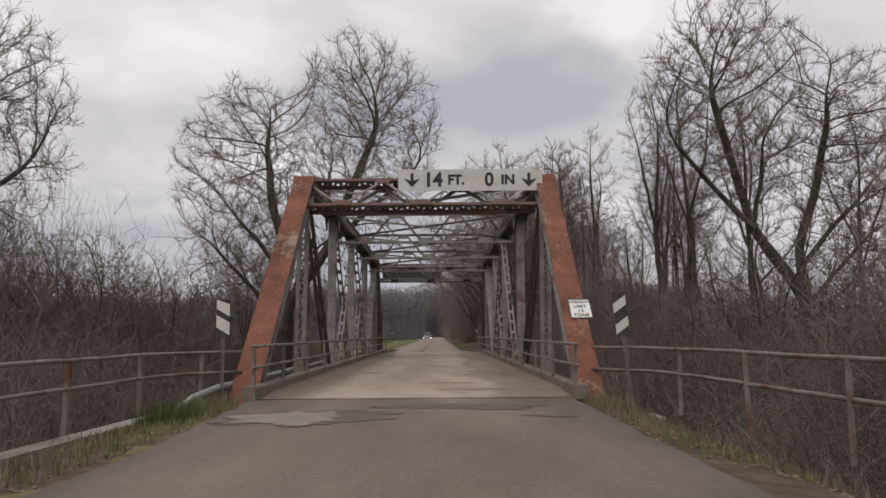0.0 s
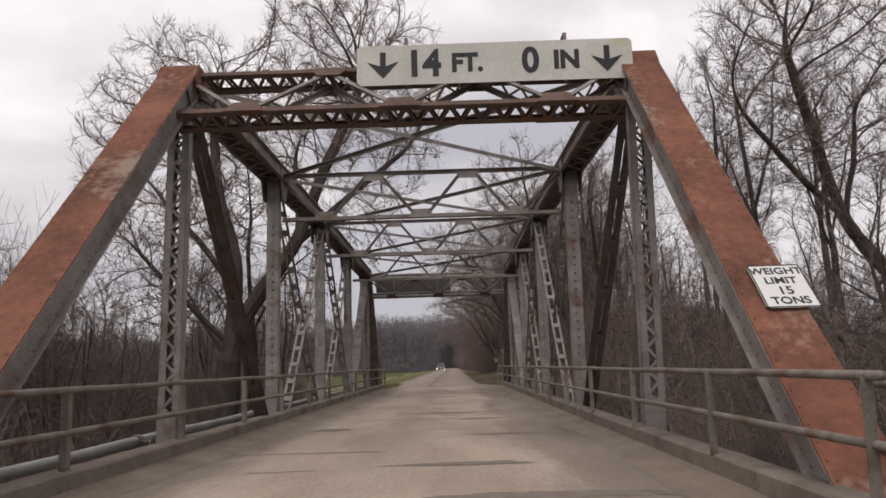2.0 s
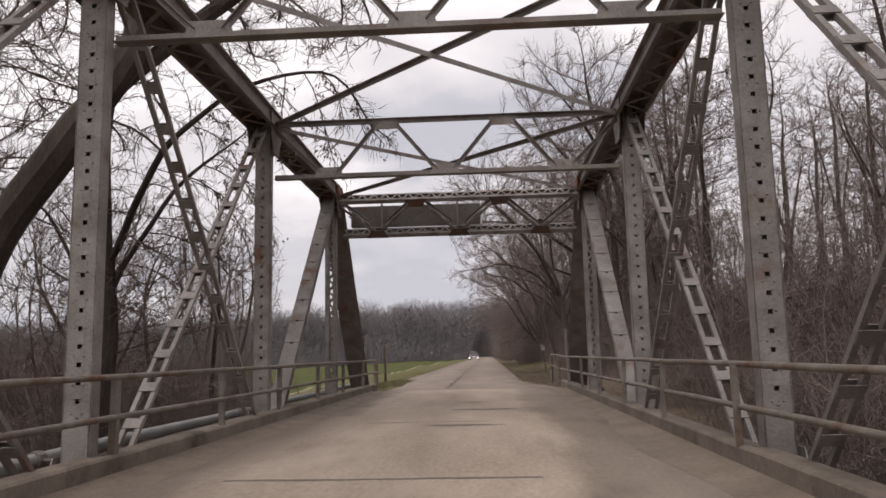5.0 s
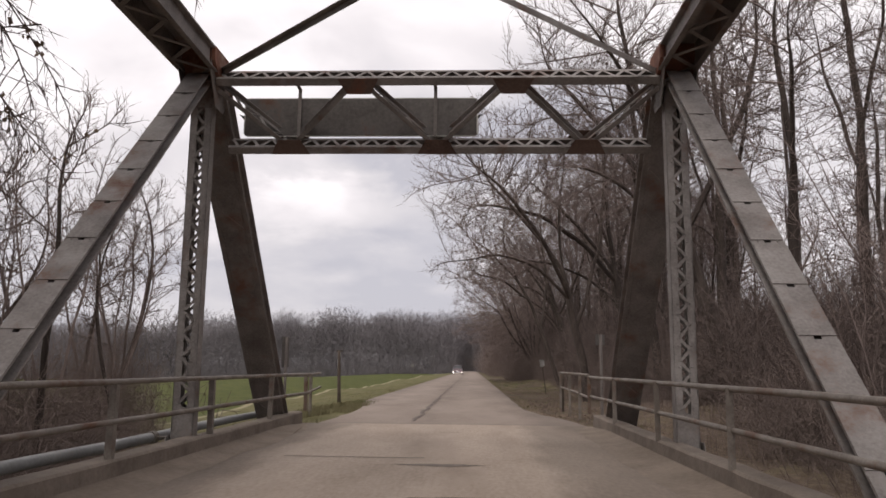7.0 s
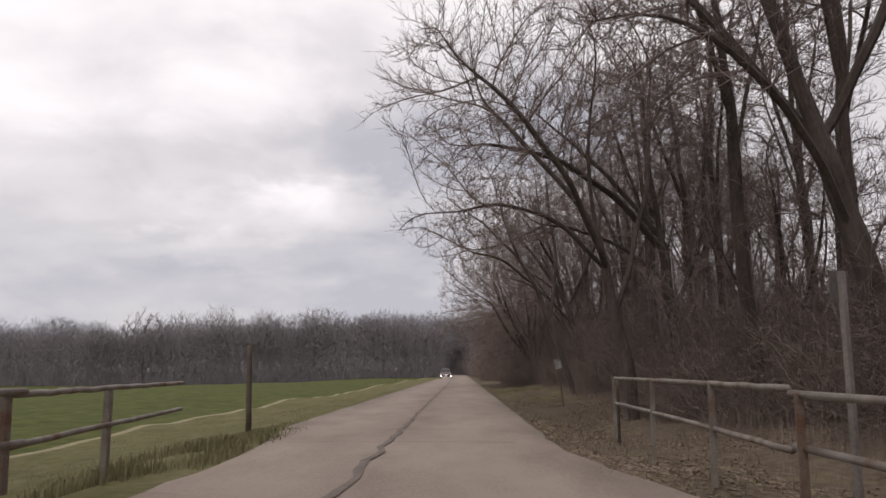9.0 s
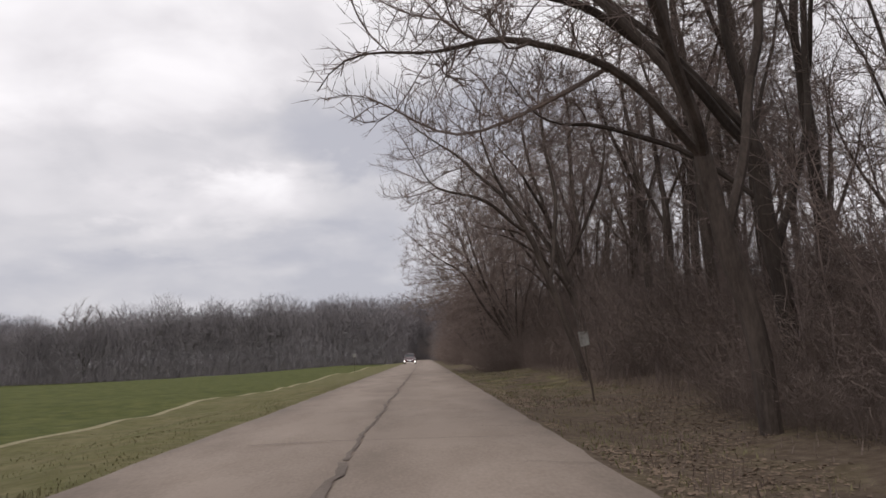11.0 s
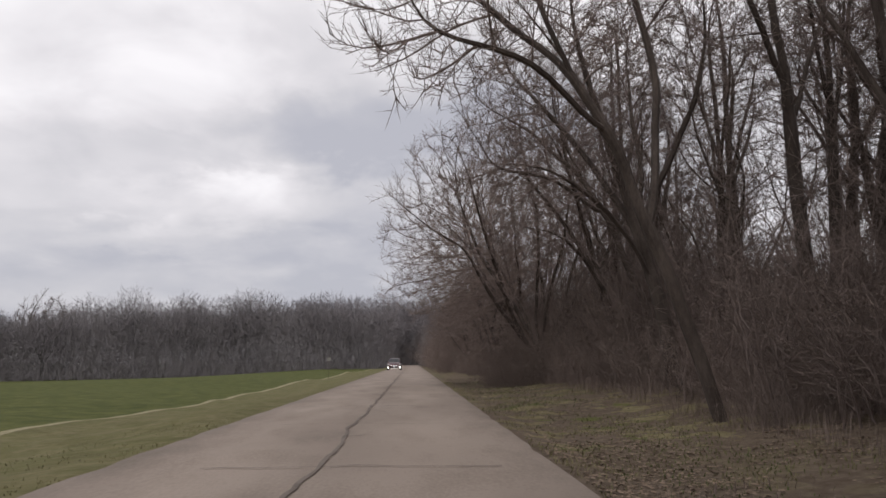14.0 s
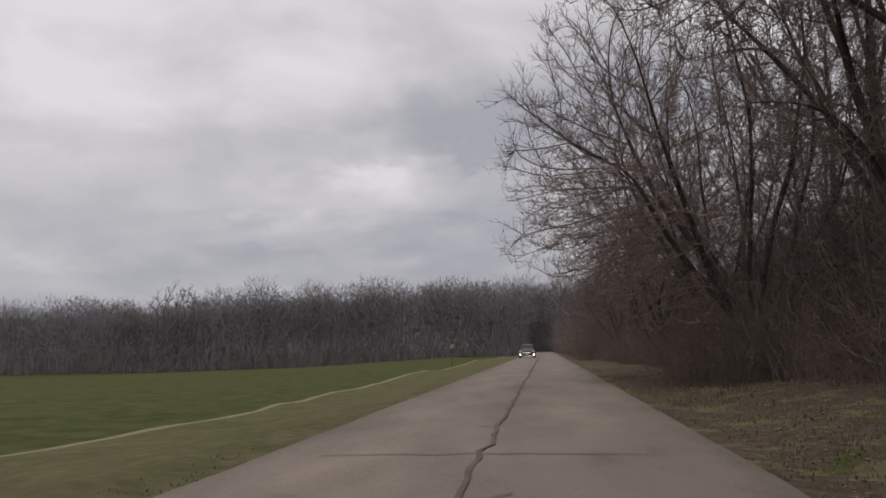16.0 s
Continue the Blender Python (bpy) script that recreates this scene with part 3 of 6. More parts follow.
        for f in (-1, 1):
            bm = bmesh.new()
            x = sx * TX + f * 0.18
            plate(bm, [(x, y - 0.5, BZ - 0.1), (x, y + 0.5, BZ - 0.1), (x, y + 0.45, BZ + 0.3), (x, y + 0.14, BZ + 0.95), (x, y - 0.14, BZ + 0.95), (x, y - 0.45, BZ + 0.3)], (1, 0, 0), 0.012)
            part("bottom_gusset", bm, STEEL, bridge)

# sway frames over the road at the inner panel points
for k in (2, 3, 4):
    y, zt, zb = L[k], UZ[k] - 0.04, UZ[k] - 1.08
    bm = bmesh.new()
    for z in (zt, zb):
        for s in (-1, 1):
            beam(bm, (-TX + 0.2, y, z), (TX - 0.2, y, z), 0.075, 0.010, (0, 0, 1), 0, s * 0.042)
        beam(bm, (-TX + 0.2, y, z), (TX - 0.2, y, z), 0.014, 0.085, (0, 0, 1), -0.04 if z == zt else 0.04, 0)
    frame_top = part("sway_frame", bm, DARKSTEEL, bridge, "overhead sway frame of riveted angles")
    xs = [-3.1 + 6.2 * j / 6 for j in range(7)]
    for j in range(6):
        bm = bmesh.new()
        end_a, end_b = (0.0 if j == 0 else 0.16), (0.0 if j == 5 else 0.16)
        a = (xs[j] + end_a, y, zt - 0.09 if j % 2 == 0 else zb + 0.09)
        b = (xs[j + 1] - end_b, y, zb + 0.09 if j % 2 == 0 else zt - 0.09)
        beam(bm, a, b, 0.012, 0.065, (0, 0, 1), 0, 0.012)
        beam(bm, a, b, 0.055, 0.010, (0, 0, 1), 0.03, 0.03)
        part("web_angle", bm, DARKSTEEL, frame_top)
    for j in range(1, 6):
        bm = bmesh.new()
        up = 1 if j % 2 else -1
        z = zb if j % 2 else zt
        plate(bm, [(xs[j] - 0.27, y - 0.03, z), (xs[j] + 0.27, y - 0.03, z), (xs[j] + 0.2, y - 0.03, z + up * 0.19), (xs[j] - 0.2, y - 0.03, z + up * 0.19)], (0, 1, 0), 0.01)
        part("gusset_plate", bm, STEEL, frame_top)

# crossed lateral bars in the plane of the top chords
for k in range(1, 5):
    for s in (-1, 1):
        bm = bmesh.new()
        a, b = (s * (TX - 0.2), L[k] + 0.05, UZ[k] + 0.02 * s - 0.08), (-s * (TX - 0.2), L[k + 1] - 0.05, UZ[k + 1] + 0.02 * s - 0.08)
        beam(bm, a, b, 0.07, 0.010, (0, 0, 1))
        beam(bm, a, b, 0.010, 0.07, (0, 0, 1), -0.038, 0.033)
        part("lateral_brace", bm, STEEL, bridge, "light crossing brace")


def portal(sy):
    """The braced frame between the sloping end posts at one end."""
    k = 1 if sy < 0 else 5
    e = Vector((0, -sy * 0.66, 0.76)).normalized()             # up along the end post
    n = Vector((0, e.z, -e.y)) * sy                            # outwards
    top = Vector((0, L[k] - sy * 0.12, 5.24 if sy < 0 else 5.07))
    low = Vector((0, L[k] + sy * 0.54, 4.46 if sy < 0 else 4.30))
    bm = bmesh.new()
    x0, x1 = Vector((-TX + 0.24, 0, 0)), Vector((TX - 0.24, 0, 0))
    for c in (top, low):
        for s in (-1, 1):
            beam(bm, c + x0, c + x1, 0.012, 0.10, e, 0, s * 0.15)
            for v in (-1, 1):
                beam(bm, c + x0, c + x1, 0.06, 0.010, e, v * 0.05, s * 0.12)
        for v in (-0.05, 0.05):
            lacing(bm, c + x0, c + x1, 0.25, e, v, 0.145, 0.045, 0.008)
    fr = part("portal_frame", bm, PORTAL if sy < 0 else STEEL, bridge, "latticed portal frame, rusty")
    xs = [-3.15 + 6.3 * j / 6 for j in range(7)]
    for j in range(6):
        a = (top if j % 2 == 0 else low) + Vector((xs[j], 0, 0))
        b = (low if j % 2 == 0 else top) + Vector((xs[j + 1], 0, 0))
        bm = bmesh.new()
        for s in (-1, 1):
            beam(bm, a, b, 0.012, 0.07, n, s * 0.11, 0)
            beam(bm, a, b, 0.06, 0.010, n, s * 0.14, 0.03)
        lacing(bm, a, b, 0.2, Vector((1, 0, 0)).cross(n).normalized(), 0, 0.2, 0.035, 0.008)
        part("web_angle", bm, STEEL, fr)
    for j in range(1, 6):
        c, up = (low, e) if j % 2 else (top, -e)
        bm = bmesh.new()
        for s in (-1, 1):
            o = c + Vector((xs[j], 0, 0)) + n * s * 0.165
            X = Vector((1, 0, 0))
            plate(bm, [o - X * 0.28 - up * 0.05, o + X * 0.28 - up * 0.05, o + X * 0.16 + up * 0.17, o - X * 0.16 + up * 0.17], n, 0.01)
        part("gusset_plate", bm, PORTAL, fr)
    return top, low, e, n


portal(-1)
portal(1)

# deck, floor beams and kerbs
bm = bmesh.new()
beam(bm, (0, -END, -0.12), (0, END, -0.12), 6.2, 0.24)
bmesh.ops.subdivide_edges(bm, edges=[ed for ed in bm.edges if abs(ed.verts[0].co.y - ed.verts[1].co.y) > 5], cuts=60)
part("deck", bm, DECK, bridge, "worn tan concrete deck, dirty at the sides")
for k in range(7):
    bm = bmesh.new()
    for z, w, h in ((-0.30, 0.22, 0.03), (-0.62, 0.03, 0.64), (-0.94, 0.22, 0.03)):
        beam(bm, (-TX, L[k], z), (TX, L[k], z), w, h)
    part("floor_beam", bm, DARKSTEEL, bridge)
for x in (-2.4, -1.2, 0, 1.2, 2.4):
    bm = bmesh.new()
    for z, w, h in ((-0.25, 0.14, 0.02), (-0.42, 0.014, 0.34), (-0.60, 0.14, 0.02)):
        beam(bm, (x, -END, z), (x, END, z), w, h)
    part("stringer", bm, DARKSTEEL, bridge)
for sx in (-1, 1):
    bm = bmesh.new()
    x = sx * 3.06
    rows = []
    for y in np.arange(-END - 0.2, END + 0.21, 0.45):
        w = 0.014 * noise.noise((sx * 4, y * 1.1, 0))
        ch = 0.012 * max(0, noise.noise((sx * 2, y * 2.3, 7)))
        prof = [(-0.125, -0.02), (-0.12 + ch, 0.215 + w), (-0.095 + ch, 0.24 + w - ch), (0.1, 0.245 + w), (0.125, 0.22), (0.125, -0.02)]
        rows.append([bm.verts.new((x + sx * a, y, z)) for a, z in prof])
    for a, b in zip(rows, rows[1:]):
        for j in range(5):
            bm.faces.new((a[j], a[j + 1], b[j + 1], b[j]))
    bm.faces.new(rows[0])
    bm.faces.new(rows[-1])
    bmesh.ops.recalc_face_normals(bm, faces=bm.faces)
    part("kerb", bm, KERB, bridge, "stained low concrete kerb")
# dirt drifted along the kerbs
for sx in (-1, 1):
    bm = bmesh.new()
    prev = None
    for y in np.arange(-END, END + 0.1, 0.22):
        w = 0.48 + 0.26 * noise.noise((sx * 5, y * 0.22, 0)) + 0.09 * noise.noise((sx * 5, y * 0.8, 3)) + 0.04 * noise.noise((sx * 5, y * 3, 3))
        e = 0.05 + 0.95 * smooth(0, 2.0, END - abs(y))
        w *= 0.3 + 0.7 * e
        row = [bm.verts.new((sx * 2.945, y, 0.075 * e)), bm.verts.new((sx * (2.945 - w * 0.4), y, 0.004 + 0.026 * e)), bm.verts.new((sx * (2.945 - max(0.08, w)), y, 0.003))]
        if prev:
            for j in (0, 1):
                bm.faces.new((prev[j], row[j], row[j + 1], prev[j + 1]) if sx < 0 else (prev[j], prev[j + 1], row[j + 1], row[j]))
        prev = row
    tagged(part("drifted_dirt", bm, DIRT, bridge, "brown dirt drifted along the kerb"), kind="stuff")
# dark joints over the floor beams
def deck_joint(*args):
    bm = bmesh.new()
    strip(bm, *args)
    part("deck_joint", bm, CRACK, bridge, "dark cracked joint across the deck")


for k in range(1, 6):
    a = random.uniform(-2.6, -0.4)
    deck_joint([(x, L[k] + 0.05 * noise.noise((x, k, 0))) for x in np.arange(a, a + random.uniform(1.6, 3.2), 0.2)], 0.07, 0.004, 0.05)
deck_joint([(x, -END + 0.02 + 0.05 * noise.noise((x, 0, 0))) for x in np.arange(-2.9, 2.9, 0.2)], 0.10, 0.012, 0.05)
deck_joint([(x, END + 0.02 + 0.05 * noise.noise((x, 5, 0))) for x in np.arange(-2.9, 2.9, 0.2)], 0.08, 0.012, 0.05)
for k in range(4):
    y, x, w = random.uniform(-16, 16), random.uniform(-2.3, 1.8), random.uniform(0.3, 1.0)
    deck_joint([(v, y + 0.1 * noise.noise((v, y, 0))) for v in np.arange(x, x + w, 0.15)], 0.04, 0.004, 0.05)


def blob(name, cx, cy, rx, ry, lift, mat, label, seed):
    """A thin uneven patch that follows the road's crown."""
    bm = bmesh.new()
    rings = [[bm.verts.new((cx, cy, crown_z(cx, cy) - 0.012 + lift))]]
    for share in (0.5, 1.0):
        ring = []
        for j in range(64):
            a = 2 * math.pi * j / 64
            r = share * (1 + 0.5 * noise.noise((math.cos(a) * 1.6 + seed, math.sin(a) * 1.6, seed)) + 0.30 * noise.noise((math.cos(a) * 5 + seed, math.sin(a) * 5, seed)) + 0.18 * noise.noise((math.cos(a) * 14 + seed, math.sin(a) * 14, seed)))
            x, y = cx + rx * r * math.cos(a), cy + ry * r * math.sin(a)
            ring.append(bm.verts.new((x, y, crown_z(x, y) - (0.012 if abs(y) > END else 0.004) + lift)))
        rings.append(ring)
    rings[0][0].co.z = sum(v.co.z for v in rings[1]) / 64
    for j in range(64):
        k = (j + 1) % 64
        bm.faces.new((rings[0][0], rings[1][j], rings[1][k]))
        bm.faces.new((rings[1][j], rings[2][j], rings[2][k], rings[1][k]))
    return tagged(part(name, bm, mat), label, "road patch", kind="structure")


blob("road_patch", -1.55, -20.6, 1.15, 1.0, 0.006, STAIN, "dark broken hollow round the worn patch in the road", 8.1)
blob("road_patch", -1.75, -20.7, 0.72, 0.7, 0.011, PATCH, "pale worn repair patch in the road", 4.4)
blob("road_patch", 0.9, -19.2, 1.5, 0.5, 0.006, STAIN, "dark damp stain on the approach road", 2.7)
blob("road_patch", 2.1, -20.6, 0.5, 0.12, 0.006, STAIN, "dark broken strip on the approach road", 3.9)
DECK_STAIN = "dark stained strip on the deck"
for x, y, rx, ry, seed in ((0.7, -13.2, 0.8, 0.14, 1.0), (0.4, -3.9, 0.9, 0.16, 6.0), (1.3, -9.6, 0.55, 0.10, 2.2), (1.1, -6.1, 0.45, 0.12, 5.1), (-0.9, -1.2, 0.6, 0.11, 7.3), (0.3, 5.2, 0.5, 0.16, 9.4), (0.6, 8.6, 0.7, 0.18, 3.3), (0.1, 11.0, 0.45, 0.10, 4.8), (1.5, -15.4, 0.9, 0.2, 8.8), (-1.7, -8.0, 0.35, 0.3, 1.7)):
    blob("road_patch", x, y, rx, ry, 0.005, CRACK, DECK_STAIN, seed)

# abutments
for sy in (-1, 1):
    ab = thing("abutment", "grey concrete abutment under the bridge end", "abutment", (0, sy * (END + 0.45), 0), kind="structure")
    bm = bmesh.new()
    beam(bm, (-4.4, 0, -2.6), (4.4, 0, -2.6), 0.8, 4.6)
    part("breast_wall", bm, CONCRETE, ab)
    for sx in (-1, 1):
        bm = bmesh.new()
        rows = [(sx * 4.25, 0.35, -0.12 - 0.5 * (sx > 0)), (sx * 4.6, 12.4, -0.1 - 0.5 * (sx > 0))] if sy < 0 else [(sx * 3.3, 0.35, -0.12), (sx * 3.5, 3.4, -0.15)]
        a, b = [Vector((x, sy * y, z - 1.5)) for x, y, z in rows]
        beam(bm, a, b, 0.32, 3.0)
        part("wing_wall", bm, CONCRETE, ab)


# ---- handrails ----
def handrail(name, label, pts, rails, posts, base, group, r=0.03, wob=0.012):
    """Pipe rails at the heights given along the line pts, on posts at shares of its length."""
    h = thing(name, label, "handrail", pts[0], group)
    o = Vector(pts[0])
    pts = [Vector(p) for p in pts]

    def along(t):
        total = sum((b - a).length for a, b in zip(pts, pts[1:]))
        d = t * total
        for a, b in zip(pts, pts[1:]):
            if d <= (b - a).length or b is pts[-1]:
                return a + (b - a).normalized() * d
            d -= (b - a).length

    for z in rails:
        bm = bmesh.new()
        line = []
        for k in range(25):
            p = along(k / 24) - o
            line.append(p + Vector((wob * noise.noise((k * 0.7, z * 9, o.y)), 0, z + wob * noise.noise((k * 0.9, o.x, z * 5)))))
        tube(bm, line, r, 8)
        part("rail", bm, RAILSTEEL, h, smooth=True)
    for t in posts:
        p = along(t) - o
        bm = bmesh.new()
        lean = Vector((random.uniform(-0.02, 0.02), random.uniform(-0.03, 0.03), 0))
        beam(bm, p + Vector((0, 0, base)), p + Vector((0, 0, rails[0] + 0.01)) + lean, 0.012, 0.075, (0, 1, 0))
        beam(bm, p + Vector((0, 0, base)), p + Vector((0, 0, rails[0] + 0.01)) + lean, 0.07, 0.012, (0, 1, 0), -0.035, 0.03)
        post = part("post", bm, RAILSTEEL, h)
    return h


random.seed(3)
for sx in (-1, 1):
    x = sx * 2.985
    handrail("handrail", "rusty two-pipe handrail along the bridge kerb", [(x, -END - 0.2, 0), (x, END + 0.6, 0)], (0.98, 0.59), [0.005, 0.08, 0.165, 0.25, 0.33, 0.415, 0.5, 0.585, 0.665, 0.75, 0.83, 0.915, 0.995], 0.22, "handrails of the bridge")
handrail("handrail", "bent pipe handrail on the approach wing wall", [(-3.5, -16.6, 0), (-4.5, -17.6, 0), (-4.62, -19.0, 0), (-4.75, -30.0, 0)], (0.86, 0.47), [0.06, 0.19, 0.37, 0.55, 0.74, 0.93], -0.2, "approach handrails")
handrail("handrail", "bent pipe handrail on the approach wing wall", [(3.5, -16.6, 0), (4.4, -17.6, 0), (4.65, -20.0, 0), (4.9, -30.0, 0)], (0.90, 0.47), [0.06, 0.19, 0.37, 0.55, 0.74, 0.93], -0.2, "approach handrails")
handrail("handrail", "short pipe handrail past the bridge end", [(-3.1, END + 0.65, 0), (-3.45, END + 3.0, 0), (-3.95, 24.2, 0)], (0.95, 0.55), [0.42], -0.15, "approach handrails")
handrail("handrail", "old pipe handrail leading away from the bridge end", [(2.99, END + 0.65, 0), (3.2, END + 4.0, 0), (3.45, 27.3, 0)], (1.02, 0.55), [0.25, 0.6, 0.99], -0.25, "approach handrails")

# the pale pipe carried along the outside of the west truss
pipe = thing("pipe", "pale blue-grey utility pipe along the outside of the truss", "pipe", (-3.66, 0, 0.22))
bm = bmesh.new()
run = [(-0.55, -20.0, -0.75), (-0.42, -19.2, -0.45), (-0.22, -18.4, -0.12), (-0.05, -17.6, -0.01)] + [(0, y, 0.01 * math.sin(y)) for y in np.arange(-16.5, 17.0, 1.5)] + [(-0.05, 17.8, -0.02), (-0.2, 18.8, -0.15), (-0.35, 19.8, -0.6)]
tube(bm, run, 0.064, 10)
part("pipe_run", bm, material("pale_pipe_paint", (0.19, 0.192, 0.188), (0.31, 0.31, 0.30), 1.5, 0.5, 0.0, 0.15, 25, (0.22, 0.17, 0.13), 1.0, 0.58), pipe, smooth=True)
for y in (-11.7, -5.85, 0, 5.85, 11.7):
    bm = bmesh.new()
    tube(bm, [(0, y - 0.06, 0.01 * math.sin(y)), (0, y + 0.06, 0.01 * math.sin(y))], 0.082, 10)
    beam(bm, (0.05, y, 0.0), (0.35, y, 0.0), 0.06, 0.02)
    part("pipe_clamp", bm, RAILSTEEL, pipe)


# ---- signs ----
def clearance_sign(at, turn, wide, high, front, label):
    s = thing("clearance_sign", label, "road sign", at)
    s.rotation_euler = (0, 0, turn)
    bm = bmesh.new()
    c = 0.05
    w, h = wide / 2, high / 2
    plate(bm, [(-w + c, 0, -h), (w - c, 0, -h), (w, 0, -h + c), (w, 0, h - c), (w - c, 0, h), (-w + c, 0, h), (-w, 0, h - c), (-w, 0, -h + c)], (0, 1, 0), 0.012)
    part("panel", bm, SIGNWHITE, s, "cream white panel with yellowed stains")
    if front:
        face = lambda x, z=0.0: pose(x, -0.009, z, 90, 0, 0)
        for x, txt, size, bold, wd in ((-0.99, "14", 0.52, 0.019, 0.95), (-0.38, "FT.", 0.36, 0.016, 0.95), (0.50, "0", 0.50, 0.016, 0.95), (1.00, "IN", 0.36, 0.016, 1.0)):
            words("lettering", txt, size, SIGNBLACK, s, face(x, -0.005), "black painted lettering", bold, wd)
        for x in (-1.55, 1.56):
            bm = bmesh.new()
            y = -0.009
            plate(bm, [(x - 0.04, y, 0.19), (x + 0.04, y, 0.19), (x + 0.04, y, -0.01), (x + 0.22, y, 0.05), (x, y, -0.19), (x - 0.22, y, 0.05), (x - 0.04, y, -0.01)], (0, 1, 0), 0.003)
            part("arrow", bm, SIGNBLACK, s, "black down arrow")
    bm = bmesh.new()
    beam(bm, (-w + 0.02, 0.0085, 0), (w - 0.02, 0.0085, 0), 0.004, 2 * h - 0.03)
    part("back", bm, SIGNBACK, s, "bare weathered back")
    for x in (-wide * 0.32, wide * 0.26):
        bm = bmesh.new()
        beam(bm, (x, 0.035, -h - 0.02), (x, 0.035, h + 0.12), 0.05, 0.012, (0, 1, 0))
        beam(bm, (x, 0.035, h + 0.12), (x, 0.30, h + 0.12), 0.05, 0.012)
        part("hanger_strap", bm, DARKSTEEL, s)
    return s


clearance_sign((1.30, -12.02, 5.25), 0.0, 3.83, 0.58, True, "long white low clearance sign with black lettering, on the portal")
clearance_sign((-1.12, 12.2, 4.72), math.pi, 3.4, 0.58, True, "long clearance sign seen from its bare back, on the far portal")

# weight limit sign strapped to the sloping end post
slope = math.degrees(math.atan2(TZ + 0.75, PANEL))
ws = thing("weight_limit_sign", "white weight limit sign bolted to the rusty end post", "road sign")
ws.matrix_world = pose(3.50, -15.42, 1.71, slope, 0, 0) @ Matrix.Scale(0.83, 4)
bm = bmesh.new()
w, h, c = 0.28, 0.34, 0.035
plate(bm, [(-w + c, -h, 0), (w - c, -h, 0), (w, -h + c, 0), (w, h - c, 0), (w - c, h, 0), (-w + c, h, 0), (-w, h - c, 0), (-w, -h + c, 0)], (0, 0, 1), 0.006)
part("panel", bm, plain("clean_white_sign", (0.72, 0.71, 0.69), 0.45), ws)
bm = bmesh.new()
for a, b in (((-0.27, -0.33), (0.27, -0.33)), ((-0.27, 0.33), (0.27, 0.33)), ((-0.27, -0.33), (-0.27, 0.33)), ((0.27, -0.33), (0.27, 0.33))):
    beam(bm, (*a, 0.005), (*b, 0.005), 0.014, 0.003)
part("border", bm, SIGNBLACK, ws)
for txt, y, size in (("WEIGHT", 0.23, 0.145), ("LIMIT", 0.075, 0.145), ("15", -0.085, 0.17), ("TONS", -0.24, 0.15)):
    words("lettering", txt, size, SIGNBLACK, ws, pose(0, y, 0.0055), "black lettering", 0.003)


def object_marker(x, y, zb, zt, turn, flip, label, front=True, broad=0.155):
    m = thing("object_marker", label, "road sign", (x, y, 0), "object markers at the bridge ends")
    m.rotation_euler = (0, 0, turn)
    bm = bmesh.new()
    for px in (-0.02, 0.02):
        beam(bm, (px, 0.02, ground_z(x, y) - 0.2), (px, 0.02, zt), 0.012, 0.035, (0, 1, 0))
    beam(bm, (0, 0.035, ground_z(x, y) - 0.2), (0, 0.035, zt), 0.05, 0.008, (0, 1, 0))
    part("post", bm, DARKSTEEL, m, "dark steel channel post")
    bm = bmesh.new()
    w = 0.125
    beam(bm, (0, 0, zb), (0, 0, zt), 2 * w, 0.006, (0, 1, 0))
    part("panel", bm, MARKERBLACK if front else SIGNBACK, m)
    if front:
        n = 2
        hh = (zt - zb) / n
        for k in range(n):
            z0 = zb + k * hh
            bm = bmesh.new()
            s = 0.15 * flip
            pts = [(-w, -0.006, z0 + 0.03 - min(0, s)), (w, -0.006, z0 + 0.03 + max(0, s)), (w, -0.006, z0 + 0.03 + max(0, s) + broad), (-w, -0.006, z0 + 0.03 - min(0, s) + broad)]
            pts = [(px, py, min(zt, pz)) for px, py, pz in pts]
            plate(bm, pts, (0, 1, 0), 0.003)
            part("stripe", bm, SIGNWHITE, m, "faded white slanting stripe")
    return m


object_marker(-3.64, -17.45, 1.16, 1.86, 0.0, -1, "faded white marker with worn slanting stripes by the bridge", True, 0.235)
object_marker(4.02, -17.55, 1.14, 1.93, 0.0, 1, "leaning black and white striped marker by the bridge", True, 0.175).rotation_euler = (0, radians(-6), 0)
object_marker(3.15, 17.6, 1.64, 1.86, math.pi + 0.6, 1, "striped marker seen from its bare back", False)
object_marker(-3.55, 18.2, 1.12, 1.78, math.pi + 1.15, 1, "striped marker turned edge-on beside the handrail", False)


def wood_post(x, y, h, r, lean, label):
    p = thing("fence_post", label, "post", (x, y, ground_z(x, y)))
    bm = bmesh.new()
    tube(bm, [(lean[0] * t, lean[1] * t, -0.2 + (h + 0.2) * t) for t in (0, 0.3, 0.6, 0.85, 1)], [r * 1.15, r * 1.05, r, r * 0.95, r * 0.9], 9)
    part("pole", bm, POSTWOOD, p, smooth=True)
    bm = bmesh.new()
    beam(bm, (lean[0] - 0.1, lean[1], h - 0.01), (lean[0] + 0.14, lean[1], h), 0.03, 0.05)
    part("cap", bm, POSTWOOD, p)


wood_post(-4.25, 29.2, 1.9, 0.06, (-0.06, 0.0), "dark weathered wooden post in the verge")
wood_post(3.5, 27.4, 1.25, 0.05, (0.02, 0.02), "short weathered post at the end of the handrail")

